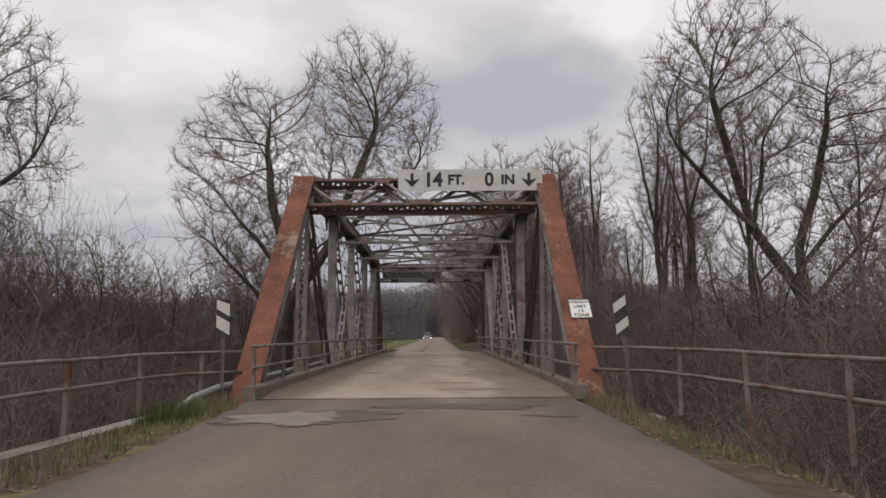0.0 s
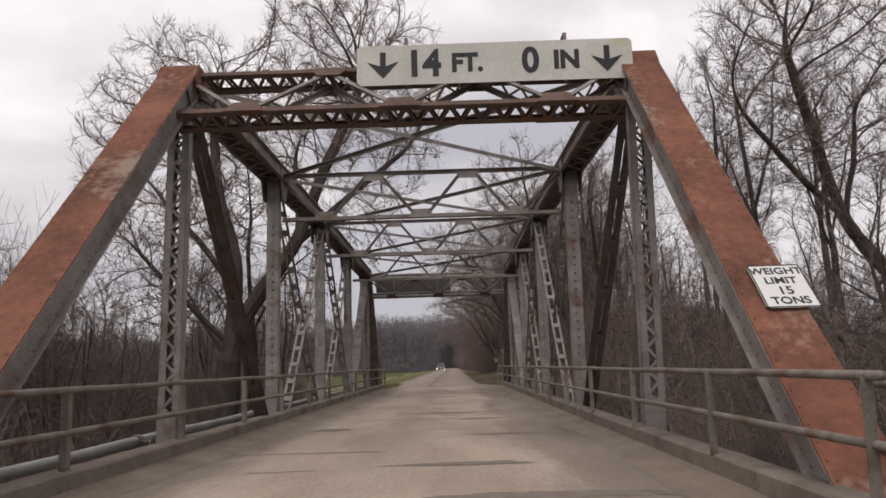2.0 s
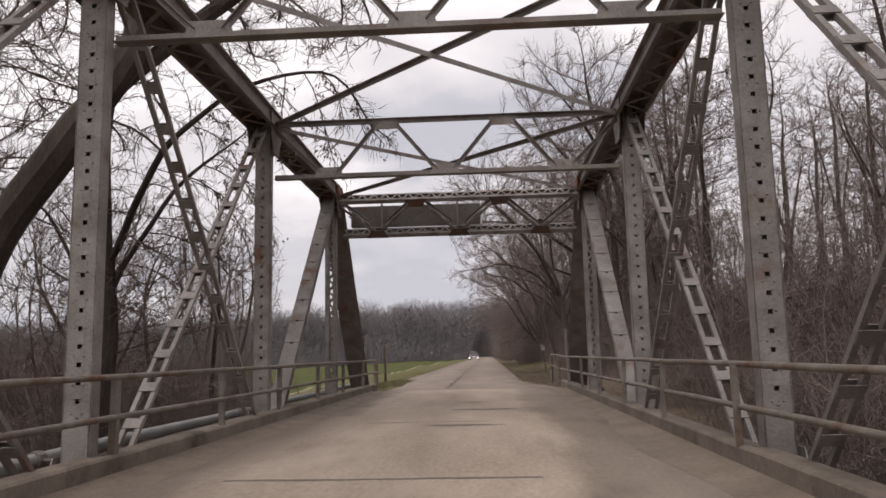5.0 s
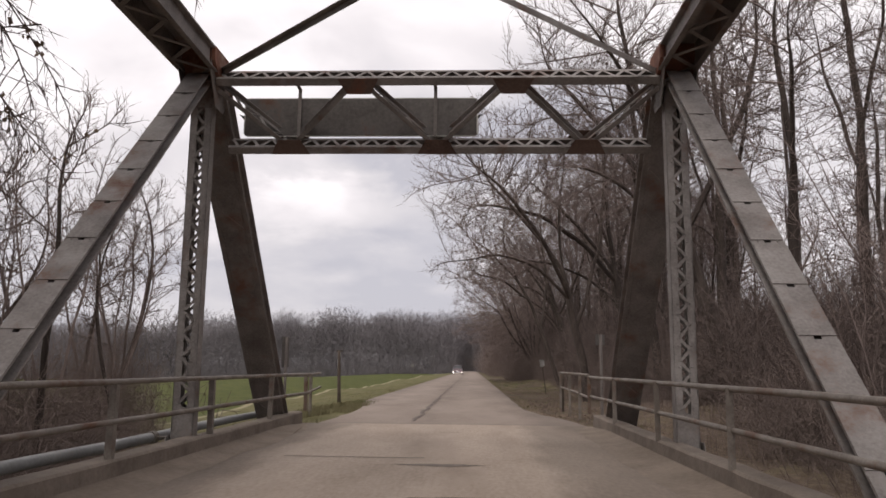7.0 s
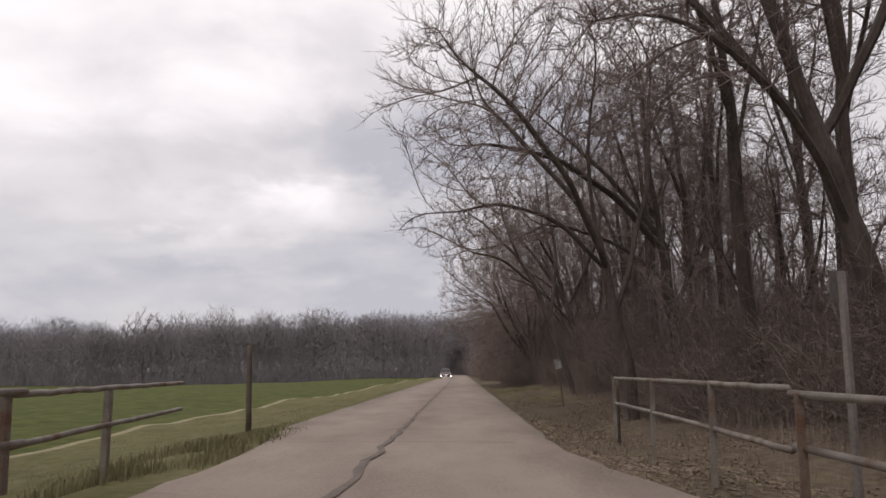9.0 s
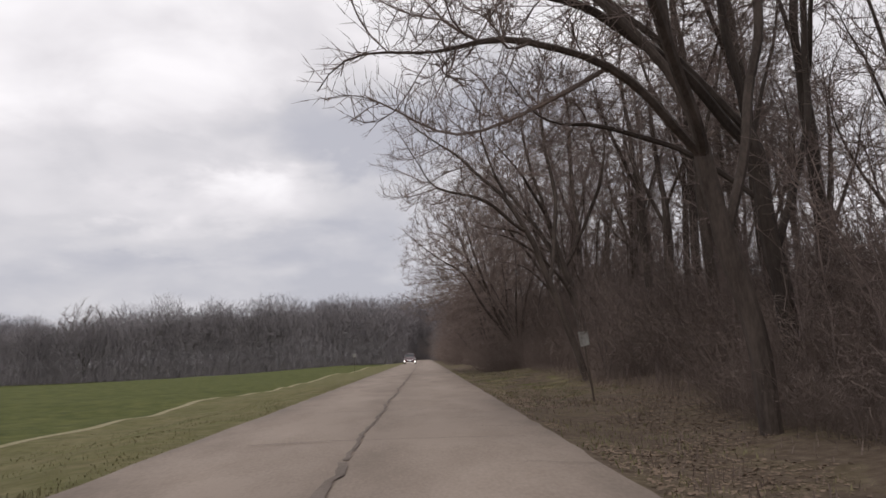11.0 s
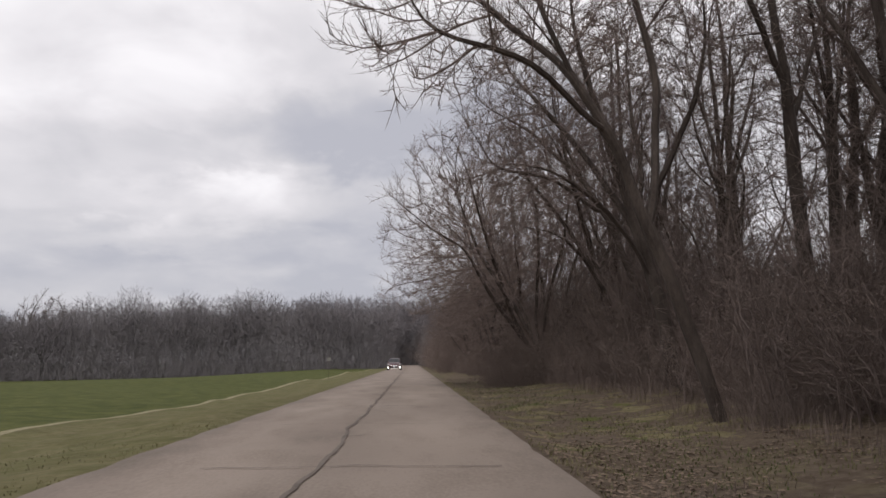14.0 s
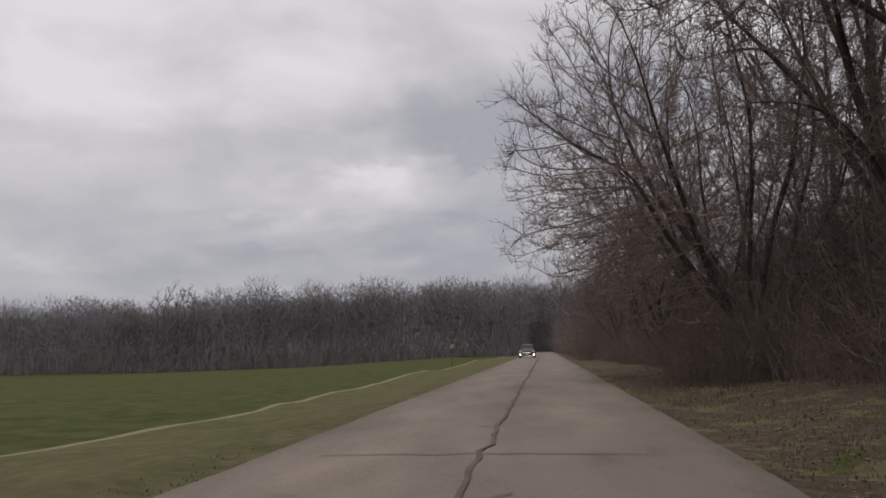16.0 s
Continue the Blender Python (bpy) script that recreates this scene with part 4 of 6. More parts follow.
# small weathered notice in the brush, and the far white sign
for x, y, z, w, h, lean, lab in ((4.25, 41.0, 1.43, 0.24, 0.38, -0.12, "small tattered pale notice board on a thin post in the brush"), (-8.6, 118.0, 1.4, 0.38, 0.4, 0.0, "small white road sign far beside the road")):
    s = thing("notice_sign", lab, "sign", (x, y, ground_z(x, y)))
    s.rotation_euler = (0, lean, 0.1)
    z -= ground_z(x, y)
    bm = bmesh.new()
    beam(bm, (0, 0.03, -0.2), (0, 0.03, z + h / 2), 0.04, 0.04, (0, 1, 0))
    part("post", bm, POSTWOOD, s)
    bm = bmesh.new()
    plate(bm, [(-w / 2, 0, z - h / 2), (w / 2, 0, z - h / 2 + 0.03), (w / 2, 0, z + h / 2), (0, 0, z + h / 2 - 0.02), (-w / 2, 0, z + h / 2)], (0, 1, 0), 0.006)
    part("panel", bm, material("bleached_notice", (0.2, 0.19, 0.18), (0.38, 0.37, 0.35), 6.0, 0.7, 0.0, 0.2, 30, (0.12, 0.1, 0.085), 5.0, 0.52) if w < 0.5 else SIGNWHITE, s)


# ---- trees ----
class Wood:
    """Collects tapered branches as vertices and faces."""

    def __init__(self):
        self.v, self.f = [], []

    def branch(self, pts, r0, r1, sides):
        n = len(pts)
        self.run(pts, [r0 + (r1 - r0) * k / (n - 1) for k in range(n)], sides)

    def run(self, pts, radii, sides):
        """A bent, tapered limb through the points."""
        base, n = len(self.v), len(pts)
        if sides == 1:      # a single thin blade, for woods far off
            a, b = pts[0], pts[-1]
            s = (b - a).cross(Vector((0, 1, 0))).normalized() * radii[0]
            self.v += [tuple(a - s), tuple(a + s), tuple(b + s * 0.4), tuple(b - s * 0.4)]
            self.f.append((base, base + 1, base + 2, base + 3))
            return
        for k, p in enumerate(pts):
            d = (pts[min(k + 1, n - 1)] - pts[max(k - 1, 0)]).normalized()
            s = d.orthogonal().normalized() if k == 0 else (s - d * s.dot(d)).normalized()
            u = d.cross(s)
            for j in range(sides):
                a = 2 * math.pi * j / sides
                q = p + (s * math.cos(a) + u * math.sin(a)) * radii[k]
                self.v.append((q.x, q.y, q.z))
        for k in range(n - 1):
            for j in range(sides):
                a, b = base + k * sides + j, base + k * sides + (j + 1) % sides
                self.f.append((a, b, b + sides, a + sides))

    def spikes(self, root, tip, radius):
        """Many thin three-sided twigs at once, each from its root to its tip."""
        n, base = len(root), len(self.v)
        d = tip - root
        s = np.cross(d, np.array([0.31, 0.52, 0.79]))
        s /= np.linalg.norm(s, axis=1)[:, None] + 1e-9
        u = np.cross(d, s)
        u /= np.linalg.norm(u, axis=1)[:, None] + 1e-9
        r = np.asarray(radius)[:, None]
        v = np.stack([root + s * r, root - s * r * 0.5 + u * r * 0.87, root - s * r * 0.5 - u * r * 0.87, tip], 1).reshape(-1, 3)
        self.v += [tuple(p) for p in v.tolist()]
        for k in range(n):
            b = base + 4 * k
            self.f += [(b, b + 1, b + 3), (b + 1, b + 2, b + 3), (b + 2, b, b + 3)]

    def mesh(self, name, mat):
        me = bpy.data.meshes.new(name)
        me.from_pydata(self.v, [], self.f)
        me.materials.append(mat)
        return me


def limb(rng, start, d, length, steps, wander, rise):
    pts, p, d = [start], start.copy(), d.normalized()
    for k in range(steps):
        d = d + Vector((rng.gauss(0, wander), rng.gauss(0, wander), rng.gauss(0, wander) + rise))
        d.normalize()
        p = p + d * (length / steps)
        pts.append(p.copy())
    return pts


def unit(a):
    return a / (np.linalg.norm(a, axis=-1, keepdims=True) + 1e-9)


def winter_tree(limbs, lobes, seed, radius, step=0.36, reach=3.6, near=0.52, rise=0.06, gnarl=0.16, twigs=3, twig=0.6, least=0.0095, droop=0.0, thick_buds=1.5):
    """A bare tree: given limbs (lists of points), from which branches grow into the room of the
    lobes (centre, half sizes, buds) until every bud is reached; then fine twigs."""
    rng = np.random.default_rng(seed)
    pos, par = [], []
    for k, pts in enumerate(limbs):
        pts = [np.array(p, float) for p in pts]
        pts[-1] = pts[-2] + (pts[-1] - pts[-2]) * 0.4
        if k:
            last = int(np.argmin(np.linalg.norm(np.array(pos) - pts[0], axis=1)))
        else:
            pos.append(pts[0])
            par.append(-1)
            last = 0
        for a, b in zip(pts, pts[1:]):
            m = max(1, round(np.linalg.norm(b - a) / (step * 1.15)))
            for j in range(m):
                pos.append(a + (b - a) * (j + 1) / m + rng.normal(0, 0.04, 3))
                par.append(last)
                last = len(pos) - 1
    buds = []
    for c, h, n in lobes:
        n = int(n * thick_buds)
        p = unit(rng.normal(size=(n, 3))) * rng.random((n, 1)) ** 0.40
        buds.append(p * np.array(h) + np.array(c))
    buds = np.concatenate(buds)
    pos = np.array(pos)
    dist = np.linalg.norm(buds[:, None] - pos[None], axis=2)
    who, best = dist.argmin(1), dist.min(1)
    children = np.zeros(len(pos), int)
    for turn in range(120):
        keep = best > near
        buds, who, best = buds[keep], who[keep], best[keep]
        if not len(buds):
            break
        act = best < (reach if turn else 99.0)
        if not act.any():
            act = best < best.min() + 0.3
        pull = np.zeros_like(pos)
        np.add.at(pull, who[act], unit(buds[act] - pos[who[act]]))
        idx = np.unique(who[act])
        idx = idx[children[idx] < 4]
        if not len(idx):
            break
        p0 = np.array(par)[idx]
        keepdir = np.where(p0[:, None] >= 0, unit(pos[idx] - pos[np.maximum(p0, 0)]), 0.0)
        d = unit(unit(pull[idx]) + 0.8 * keepdir + np.array([0, 0, rise]) + rng.normal(0, gnarl, (len(idx), 3)))
        fresh = pos[idx] + d * step
        children[idx] += 1
        first = len(pos)
        pos = np.concatenate([pos, fresh])
        par += idx.tolist()
        children = np.concatenate([children, np.zeros(len(idx), int)])
        nd = np.linalg.norm(buds[:, None] - fresh[None], axis=2)
        closer = nd.min(1) < best
        who = np.where(closer, nd.argmin(1) + first, who)
        best = np.minimum(best, nd.min(1))
    n = len(pos)
    par = np.array(par)
    kids = [[] for k in range(n)]
    for k in range(1, n):
        kids[par[k]].append(k)
    tips = sum(1 for k in kids if not k)
    power = math.log(max(tips, 3)) / math.log(radius / least)
    load = np.zeros(n)
    for k in range(n - 1, -1, -1):
        if not kids[k]:
            load[k] = 1.0
        if k:
            load[par[k]] += load[k]
    rad = least * load ** (1 / power)
    # ease the kinks out of the limbs
    main = [max(c, key=lambda j: load[j]) if c else -1 for c in kids]
    inner = np.array([k for k in range(1, n) if main[k] >= 0])
    mi = np.array([main[k] for k in inner])
    for turn in range(2):
        pos[inner] = 0.5 * pos[inner] + 0.25 * (pos[par[inner]] + pos[mi])
    thick, thin = Wood(), Wood()
    for k in range(n):
        if k and main[par[k]] == k:
            continue
        chain = [k] if k == 0 else [par[k], k]
        while main[chain[-1]] >= 0:
            chain.append(main[chain[-1]])
        if len(chain) < 2:
            continue
        pts = [Vector(pos[j]) for j in chain]
        rr = [rad[j] for j in chain]
        if k:
            rr[0] = rr[1]
        else:
            rr[0] *= 1.35
        top = max(rr)
        (thick if top > 0.045 else thin).run(pts, rr, 9 if top > 0.12 else 6 if top > 0.05 else 4 if top > 0.02 else 3)
    # fine twigs on all that is thin
    src = np.array([k for k in range(1, n) if rad[k] < max(0.028, 3.5 * least)])
    src = np.repeat(src, twigs)
    ax = unit(pos[src] - pos[par[src]])
    d = unit(ax * 0.75 + unit(rng.normal(size=ax.shape)) * 0.75 + np.array([0, 0, 0.38 - droop]))
    ln = twig * rng.uniform(0.45, 1.25, (len(src), 1))
    root = pos[par[src]] + (pos[src] - pos[par[src]]) * rng.random((len(src), 1))
    tip = root + d * ln
    thin.spikes(root, tip, rng.uniform(0.8, 1.25, len(src)) * least * 0.95)
    for share in (0.45, 0.75):
        r2 = root + d * ln * share * rng.uniform(0.8, 1.2, (len(src), 1))
        d2 = unit(d * 0.8 + unit(rng.normal(size=d.shape)) * 0.7 + np.array([0, 0, 0.15 - droop]))
        thin.spikes(r2, r2 + d2 * ln * rng.uniform(0.4, 0.7, (len(src), 1)), np.full(len(src), least * 0.75))
    return thick.mesh("trunk", BARK), thin.mesh("crown", TWIG)


def tree(x, y, meshes, label, turn=0.0, scale=1.0, group="", z=None):
    t = thing("tree", label, "tree", (x, y, ground_z(x, y) if z is None else z), group)
    t.rotation_euler, t.scale = (0, 0, turn), (scale, scale, scale)
    for name, me in zip(("trunk", "crown"), meshes):
        o = new(name, me)
        o.parent = t
    return t


def fan(seed, stems, base, height, spread, bend=0.25):
    """Stems that rise from one base and open like a fan."""
    rng = random.Random(seed)
    out = [[(0, 0, -0.6), (0.0, 0.0, base)]]
    for k in range(stems):
        a = 2 * math.pi * (k + rng.random() * 0.6) / stems
        r = spread * rng.uniform(0.45, 1.0)
        h = height * rng.uniform(0.75, 1.0) * (1.0 - 0.25 * r / spread)
        b = base * rng.uniform(0.35, 1.0)
        out.append([(0, 0, b), (r * 0.35 * math.cos(a), r * 0.35 * math.sin(a), b + (h - b) * 0.3), (r * 0.75 * math.cos(a + bend), r * 0.75 * math.sin(a + bend), b + (h - b) * 0.66), (r * math.cos(a + bend), r * math.sin(a + bend), h)])
    return out


# the large leaning tree beside the bridge, forked low
big = winter_tree([
    [(0, 0, -0.8), (0.1, 0, 2.5), (0.4, 0, 4.0), (1.5, 0.2, 6.0)],
    [(0.4, 0, 4.0), (2.4, 0.1, 6.9), (3.0, 0.5, 9.0), (4.1, 1.6, 12.0), (4.8, 2.2, 14.6)],
    [(1.5, 0.2, 6.0), (3.8, 0.8, 8.3), (5.8, 2.0, 10.2), (7.0, 3.0, 12.0)],
    [(0.1, 0, 3.0), (0.4, -0.1, 6.0), (-0.5, 0.2, 8.9), (-0.9, 1.0, 12.0), (-0.6, 1.4, 14.0)],
    [(0.3, 0, 5.2), (-1.5, 0.3, 7.4), (-3.0, 0.6, 9.0)],
    [(0.1, 0, 3.4), (-1.4, -0.5, 5.0), (-2.6, -0.6, 6.3), (-3.4, -0.4, 7.4)],
    [(2.4, 0.2, 7.0), (2.0, 1.0, 9.6), (2.2, 1.6, 12.2)],
    [(0.2, 0, 2.6), (-1.4, 1.6, 4.4), (-2.2, 3.0, 5.6)]],
    [((-1.9, 0.8, 9.6), (3.3, 4.2, 5.4), 950), ((3.7, 2.0, 12.4), (3.9, 4.4, 5.2), 1150), ((-2.2, 0.4, 6.0), (2.6, 2.6, 2.4), 260)], 11, 0.40, near=0.42, gnarl=0.22, twig=0.5, rise=0.12, twigs=4, thick_buds=1.8)
tree(-6.9, 3.1, big, "large leaning bare tree with heavy crooked limbs beside the bridge", z=-1.4)
droop = winter_tree([
    [(0, 0, -2.4), (0.1, 0.1, 3.5), (-0.2, 0.2, 7.5), (0.1, 0.3, 11.5)],
    [(0.0, 0.1, 4.6), (1.4, -0.6, 7.0), (3.0, -0.8, 8.2), (4.6, -1.0, 8.5), (6.4, -0.8, 8.3)],
    [(0.0, 0.1, 4.0), (1.2, 0.6, 6.4), (2.4, 1.0, 7.6), (3.4, 1.4, 7.8)],
    [(0.0, 0.1, 3.2), (-1.4, 0.4, 5.6), (-2.6, 0.6, 7.2)]],
    [((0, 0.2, 8.0), (3.2, 3.0, 4.2), 420), ((4.2, -0.8, 7.4), (2.6, 1.5, 1.0), 150), ((2.6, 0.6, 5.6), (1.2, 1.6, 2.0), 150), ((0.9, 0.0, 4.2), (2.4, 2.0, 1.8), 130)], 71, 0.16, rise=-0.14, droop=0.55, gnarl=0.22, twig=0.5)


def dry_leaves(crown, where, count, seed):
    """Withered leaves left on the twig ends that lie inside the room given."""
    rng = random.Random(seed)
    ends = [v.co.copy() for v in crown.vertices if all(a < c < b for c, (a, b) in zip(v.co, where))]
    v, f = [], []
    for p in rng.sample(ends, min(count, len(ends))):
        for k in range(3):
            q = p + Vector((rng.gauss(0, 0.04), rng.gauss(0, 0.04), rng.uniform(-0.09, 0.0)))
            d = Vector((rng.gauss(0, 0.4), rng.gauss(0, 0.4), -1)).normalized() * rng.uniform(0.05, 0.10)
            w = d.orthogonal().normalized() * rng.uniform(0.015, 0.03)
            n = len(v)
            v += [tuple(q), tuple(q + d * 0.5 + w), tuple(q + d), tuple(q + d * 0.5 - w)]
            f += [(n, n + 1, n + 2), (n, n + 2, n + 3)]
    me = bpy.data.meshes.new("leaves")
    me.from_pydata(v, [], f)
    me.materials.append(LITTER)
    return me


hanging = tree(-7.6, 8.8, droop, "thin bare tree with drooping twigs and few withered leaves", z=-1.4)
new("leaves", dry_leaves(droop[1], ((2.4, 7.5), (-3.0, 2.5), (5.0, 8.6)), 150, 5)).parent = hanging

# trees whose limbs reach out over the road
over_a = winter_tree([
    [(0, 0, -0.6), (-0.3, 0, 2.0), (-0.7, 0.1, 4.2), (-1.1, 0.4, 7.0), (-1.0, 0.6, 11.0)],
    [(-0.7, 0, 4.2), (-2.2, -0.4, 5.6), (-3.8, -0.4, 6.1), (-5.6, -0.2, 5.5)],
    [(-0.9, 0.1, 5.4), (-2.4, 0.8, 7.6), (-3.8, 1.2, 9.2), (-4.6, 1.6, 10.2)],
    [(-0.4, 0, 3.0), (0.7, 0.8, 6.4), (1.1, 1.6, 9.5), (1.3, 2.0, 11.5)],
    [(-0.6, 0, 4.0), (-2.0, -1.4, 6.6), (-3.6, -2.0, 8.6), (-5.6, -2.6, 9.8)],
    [(-2.2, -0.4, 5.6), (-3.6, 0.6, 5.0), (-5.0, 1.0, 4.5)]],
    [((-4.0, -0.8, 9.2), (3.5, 3.8, 3.2), 760), ((-4.2, 0.0, 5.4), (2.6, 2.2, 0.9), 230), ((-0.4, 0.8, 10.2), (3.2, 3.2, 3.2), 480)], 61, 0.165, gnarl=0.24)
over_b = winter_tree([
    [(0, 0, -0.6), (-0.5, 0.1, 2.8), (-1.4, 0.2, 6.0), (-2.4, 0.2, 9.6), (-2.8, 0.2, 12.6)],
    [(-0.8, 0.1, 4.0), (-2.2, 1.0, 6.8), (-3.6, 1.6, 8.8), (-4.8, 2.0, 10.2)],
    [(-0.5, 0.1, 3.0), (-2.2, -0.8, 4.9), (-3.6, -1.2, 5.8), (-4.6, -1.2, 6.0)],
    [(-0.8, 0.2, 4.4), (0.7, -0.4, 8.0), (1.4, -0.8, 11.2)],
    [(-1.6, 0.2, 6.8), (-3.0, -1.0, 8.8), (-4.4, -1.6, 10.0)]],
    [((-2.6, 0.2, 9.2), (3.4, 3.4, 3.9), 820), ((-3.4, -0.8, 5.6), (2.0, 1.8, 1.2), 160), ((0.9, -0.4, 10.0), (2.0, 2.2, 3.0), 240)], 62, 0.20, gnarl=0.22)
over_c = winter_tree([
    [(0, 0, -0.6), (-0.2, 0, 1.5), (-0.6, 0, 5.0), (-1.0, 0.2, 8.5), (-0.9, 0.4, 13.0)],
    [(-0.6, 0, 5.0), (-2.2, -0.3, 6.8), (-4.0, -0.6, 8.0), (-6.2, -0.9, 8.6), (-8.0, -1.1, 8.4)],
    [(-0.6, 0, 5.4), (-2.2, 0.6, 7.8), (-3.8, 1.2, 9.6), (-5.2, 1.6, 10.8)],
    [(-0.5, 0, 4.0), (-2.0, 0.8, 5.4), (-3.8, 1.4, 6.2), (-5.4, 2.0, 6.2)],
    [(-0.3, 0, 2.6), (0.9, 0.6, 5.5), (1.4, 1.0, 9.0), (1.6, 1.2, 12.0)]],
    [((-5.2, -0.2, 8.6), (3.6, 3.0, 2.4), 560), ((-1.2, 0.6, 10.6), (3.6, 3.4, 3.6), 640), ((-4.0, 1.4, 6.2), (2.2, 1.8, 1.2), 160)], 64, 0.21, gnarl=0.24)
over_d = winter_tree([
    [(0, 0, -0.6), (-0.9, 0, 2.3), (-1.8, 0, 4.7), (-3.2, 0, 7.5), (-4.2, 0.3, 10.4)],
    [(-2.0, 0, 5.2), (-3.6, -0.8, 6.4), (-5.4, -1.2, 6.8), (-6.8, -1.4, 6.4)],
    [(-1.3, 0, 3.4), (-0.8, 0.8, 6.6), (-1.2, 1.4, 9.6), (-1.0, 1.8, 12.0)],
    [(-2.8, 0, 6.6), (-4.6, 1.0, 8.6), (-5.8, 1.4, 9.6)]],
    [((-4.6, 0, 8.6), (2.9, 2.8, 2.8), 480), ((-5.4, -1.1, 6.4), (2.0, 1.4, 0.9), 130), ((-1.2, 1.2, 10.4), (2.4, 2.6, 3.0), 330)], 65, 0.13, gnarl=0.24)
# the rounded clump of stems that closes the row
round_a = winter_tree(fan(63, 11, 1.2, 11.4, 5.2), [((-1.6, 0, 7.0), (6.4, 6.0, 6.1), 2300), ((-4.2, 0, 4.6), (3.8, 3.4, 2.4), 520)], 63, 0.24, near=0.46, gnarl=0.13, rise=0.10, twig=0.55)
round_b = winter_tree(fan(67, 7, 1.8, 9.6, 3.6), [((0, 0, 6.8), (4.3, 4.2, 4.0), 800)], 67, 0.22, gnarl=0.2, twig=0.5)
# tall trees of the wood, bare to half their height
tall = []
for k, (h, w, lean) in enumerate(((16.5, 2.6, 0.5), (15.0, 3.1, -1.2), (17.5, 2.4, 0.2), (13.0, 2.3, 0.9))):
    tall.append(winter_tree([
        [(0, 0, -0.6), (lean * 0.3, 0.1, h * 0.25), (lean * 0.55, -0.1, h * 0.5), (lean * 0.8, 0.15, h * 0.75), (lean, 0, h * 0.95)],
        [(lean * 0.45, 0, h * 0.4), (lean * 0.5 + w * 0.5, 0.4, h * 0.62), (lean * 0.5 + w * 0.8, 0.5, h * 0.82)],
        [(lean * 0.5, 0, h * 0.46), (lean * 0.5 - w * 0.5, -0.5, h * 0.66), (lean * 0.5 - w * 0.75, -0.4, h * 0.86)]],
        [((lean * 0.8, 0, h * 0.72), (w, w, h * 0.27), 430), ((lean * 0.4, 0, h * 0.38), (w * 0.6, w * 0.6, h * 0.16), 60)], 80 + k, 0.15 + 0.015 * k, step=0.40, near=0.58, gnarl=0.19, twig=0.6, rise=0.12))
# slender trees with a fan of limbs at the top
vase = winter_tree([
    [(0, 0, -0.6), (0.1, 0, 4.0), (-0.1, 0.1, 8.0), (0.3, 0.1, 13.0), (0.4, 0, 17.0)],
    [(-0.1, 0.1, 7.6), (1.0, 0.3, 11.5), (1.7, 0.5, 15.5)],
    [(-0.1, 0.1, 8.4), (-1.1, -0.3, 12.0), (-1.7, -0.2, 15.6)],
    [(0, 0, 6.4), (-1.0, 0.6, 8.6), (-1.6, 0.8, 10.4)]],
    [((0.1, 0, 14.0), (2.7, 2.5, 4.4), 560), ((-0.3, 0.2, 9.6), (2.0, 1.8, 2.0), 90)], 90, 0.19, near=0.6, gnarl=0.14, rise=0.16, twig=0.5)
s_c = winter_tree(fan(23, 4, 2.4, 7.6, 1.6), [((0, 0, 6.0), (2.2, 2.1, 3.2), 300)], 23, 0.1, gnarl=0.2, twig=0.5)

LEAF = "bare winter tree with grey-brown bark at the wood's edge"
ROADSIDE = "trees leaning over the road"
for x, y, me, turn, sc in (
    (8.6, 26.5, over_b, 0.1, 1.2), (7.4, 30.0, tall[1], 0.5, 1.0), (5.3, 33.7, over_a, 0.0, 1.0), (8.0, 38.2, over_c, 0.0, 1.0), (8.8, 44.0, tall[1], 0.4, 1.0), (6.1, 49.5, over_d, 0.0, 1.0), (7.6, 56.5, over_b, 0.0, 1.0),
    (9.6, 52.5, tall[1], 0.2, 1.0), (9.0, 60.5, over_d, -0.3, 1.05), (8.4, 65.0, over_b, 0.3, 0.9), (6.4, 71.8, round_a, 0.0, 1.0), (7.2, 79.0, round_a, 0.5, 0.95), (10.6, 70.0, round_b, 0.6, 1.3), (5.8, 86.0, round_b, 0.6, 1.15), (6.4, 93.0, round_a, 2.6, 0.75), (7.0, 102.0, round_b, 0.2, 1.0), (6.5, 111.0, round_a, 4.1, 0.7), (7.5, 121.0, round_b, 2.2, 1.0), (7.0, 133.0, round_a, 0.9, 0.7), (8.0, 147.0, round_b, 0.2, 1.1), (7.5, 163.0, round_a, 0.2, 0.7)):
    tree(x, y, me, "bare tree leaning over the road with fine crooked limbs", turn, sc, ROADSIDE)
random.seed(17)
for k in range(46):
    y = random.uniform(30, 125)
    x = random.uniform(8.6, 27)
    tree(x, y, random.choice((tall[0], tall[1], tall[2], tall[3], tall[0], round_b)), LEAF, random.uniform(0, 6.28), random.uniform(0.8, 1.12), "trees of the roadside wood")
for x, y, me, turn, sc in ((12.0, 56.0, 0, 0.4, 1.0), (14.5, 60.0, 1, 2.0, 1.05), (13.0, 64.5, 2, 3.0, 1.0), (16.5, 58.0, 3, 5.0, 1.1), (11.2, 61.5, 0, 1.2, 0.95), (18.0, 66.0, 2, 4.1, 1.1), (20.5, 60.0, 1, 0.9, 1.1), (9.4, 47.0, 0, 2.0, 1.0), (10.4, 41.5, 2, 4.4, 1.0), (11.4, 34.0, 1, 1.4, 1.1), (12.4, 38.0, 0, 3.4, 1.1), (9.9, 30.5, 2, 0.4, 1.0)):
    tree(x, y, tall[me], LEAF, turn, sc, "trees of the roadside wood")
for k in range(13):
    tree(random.uniform(10.0, 24), random.uniform(20, 58), random.choice(tall), LEAF, random.uniform(0, 6.28), random.uniform(0.9, 1.15), "trees of the roadside wood")
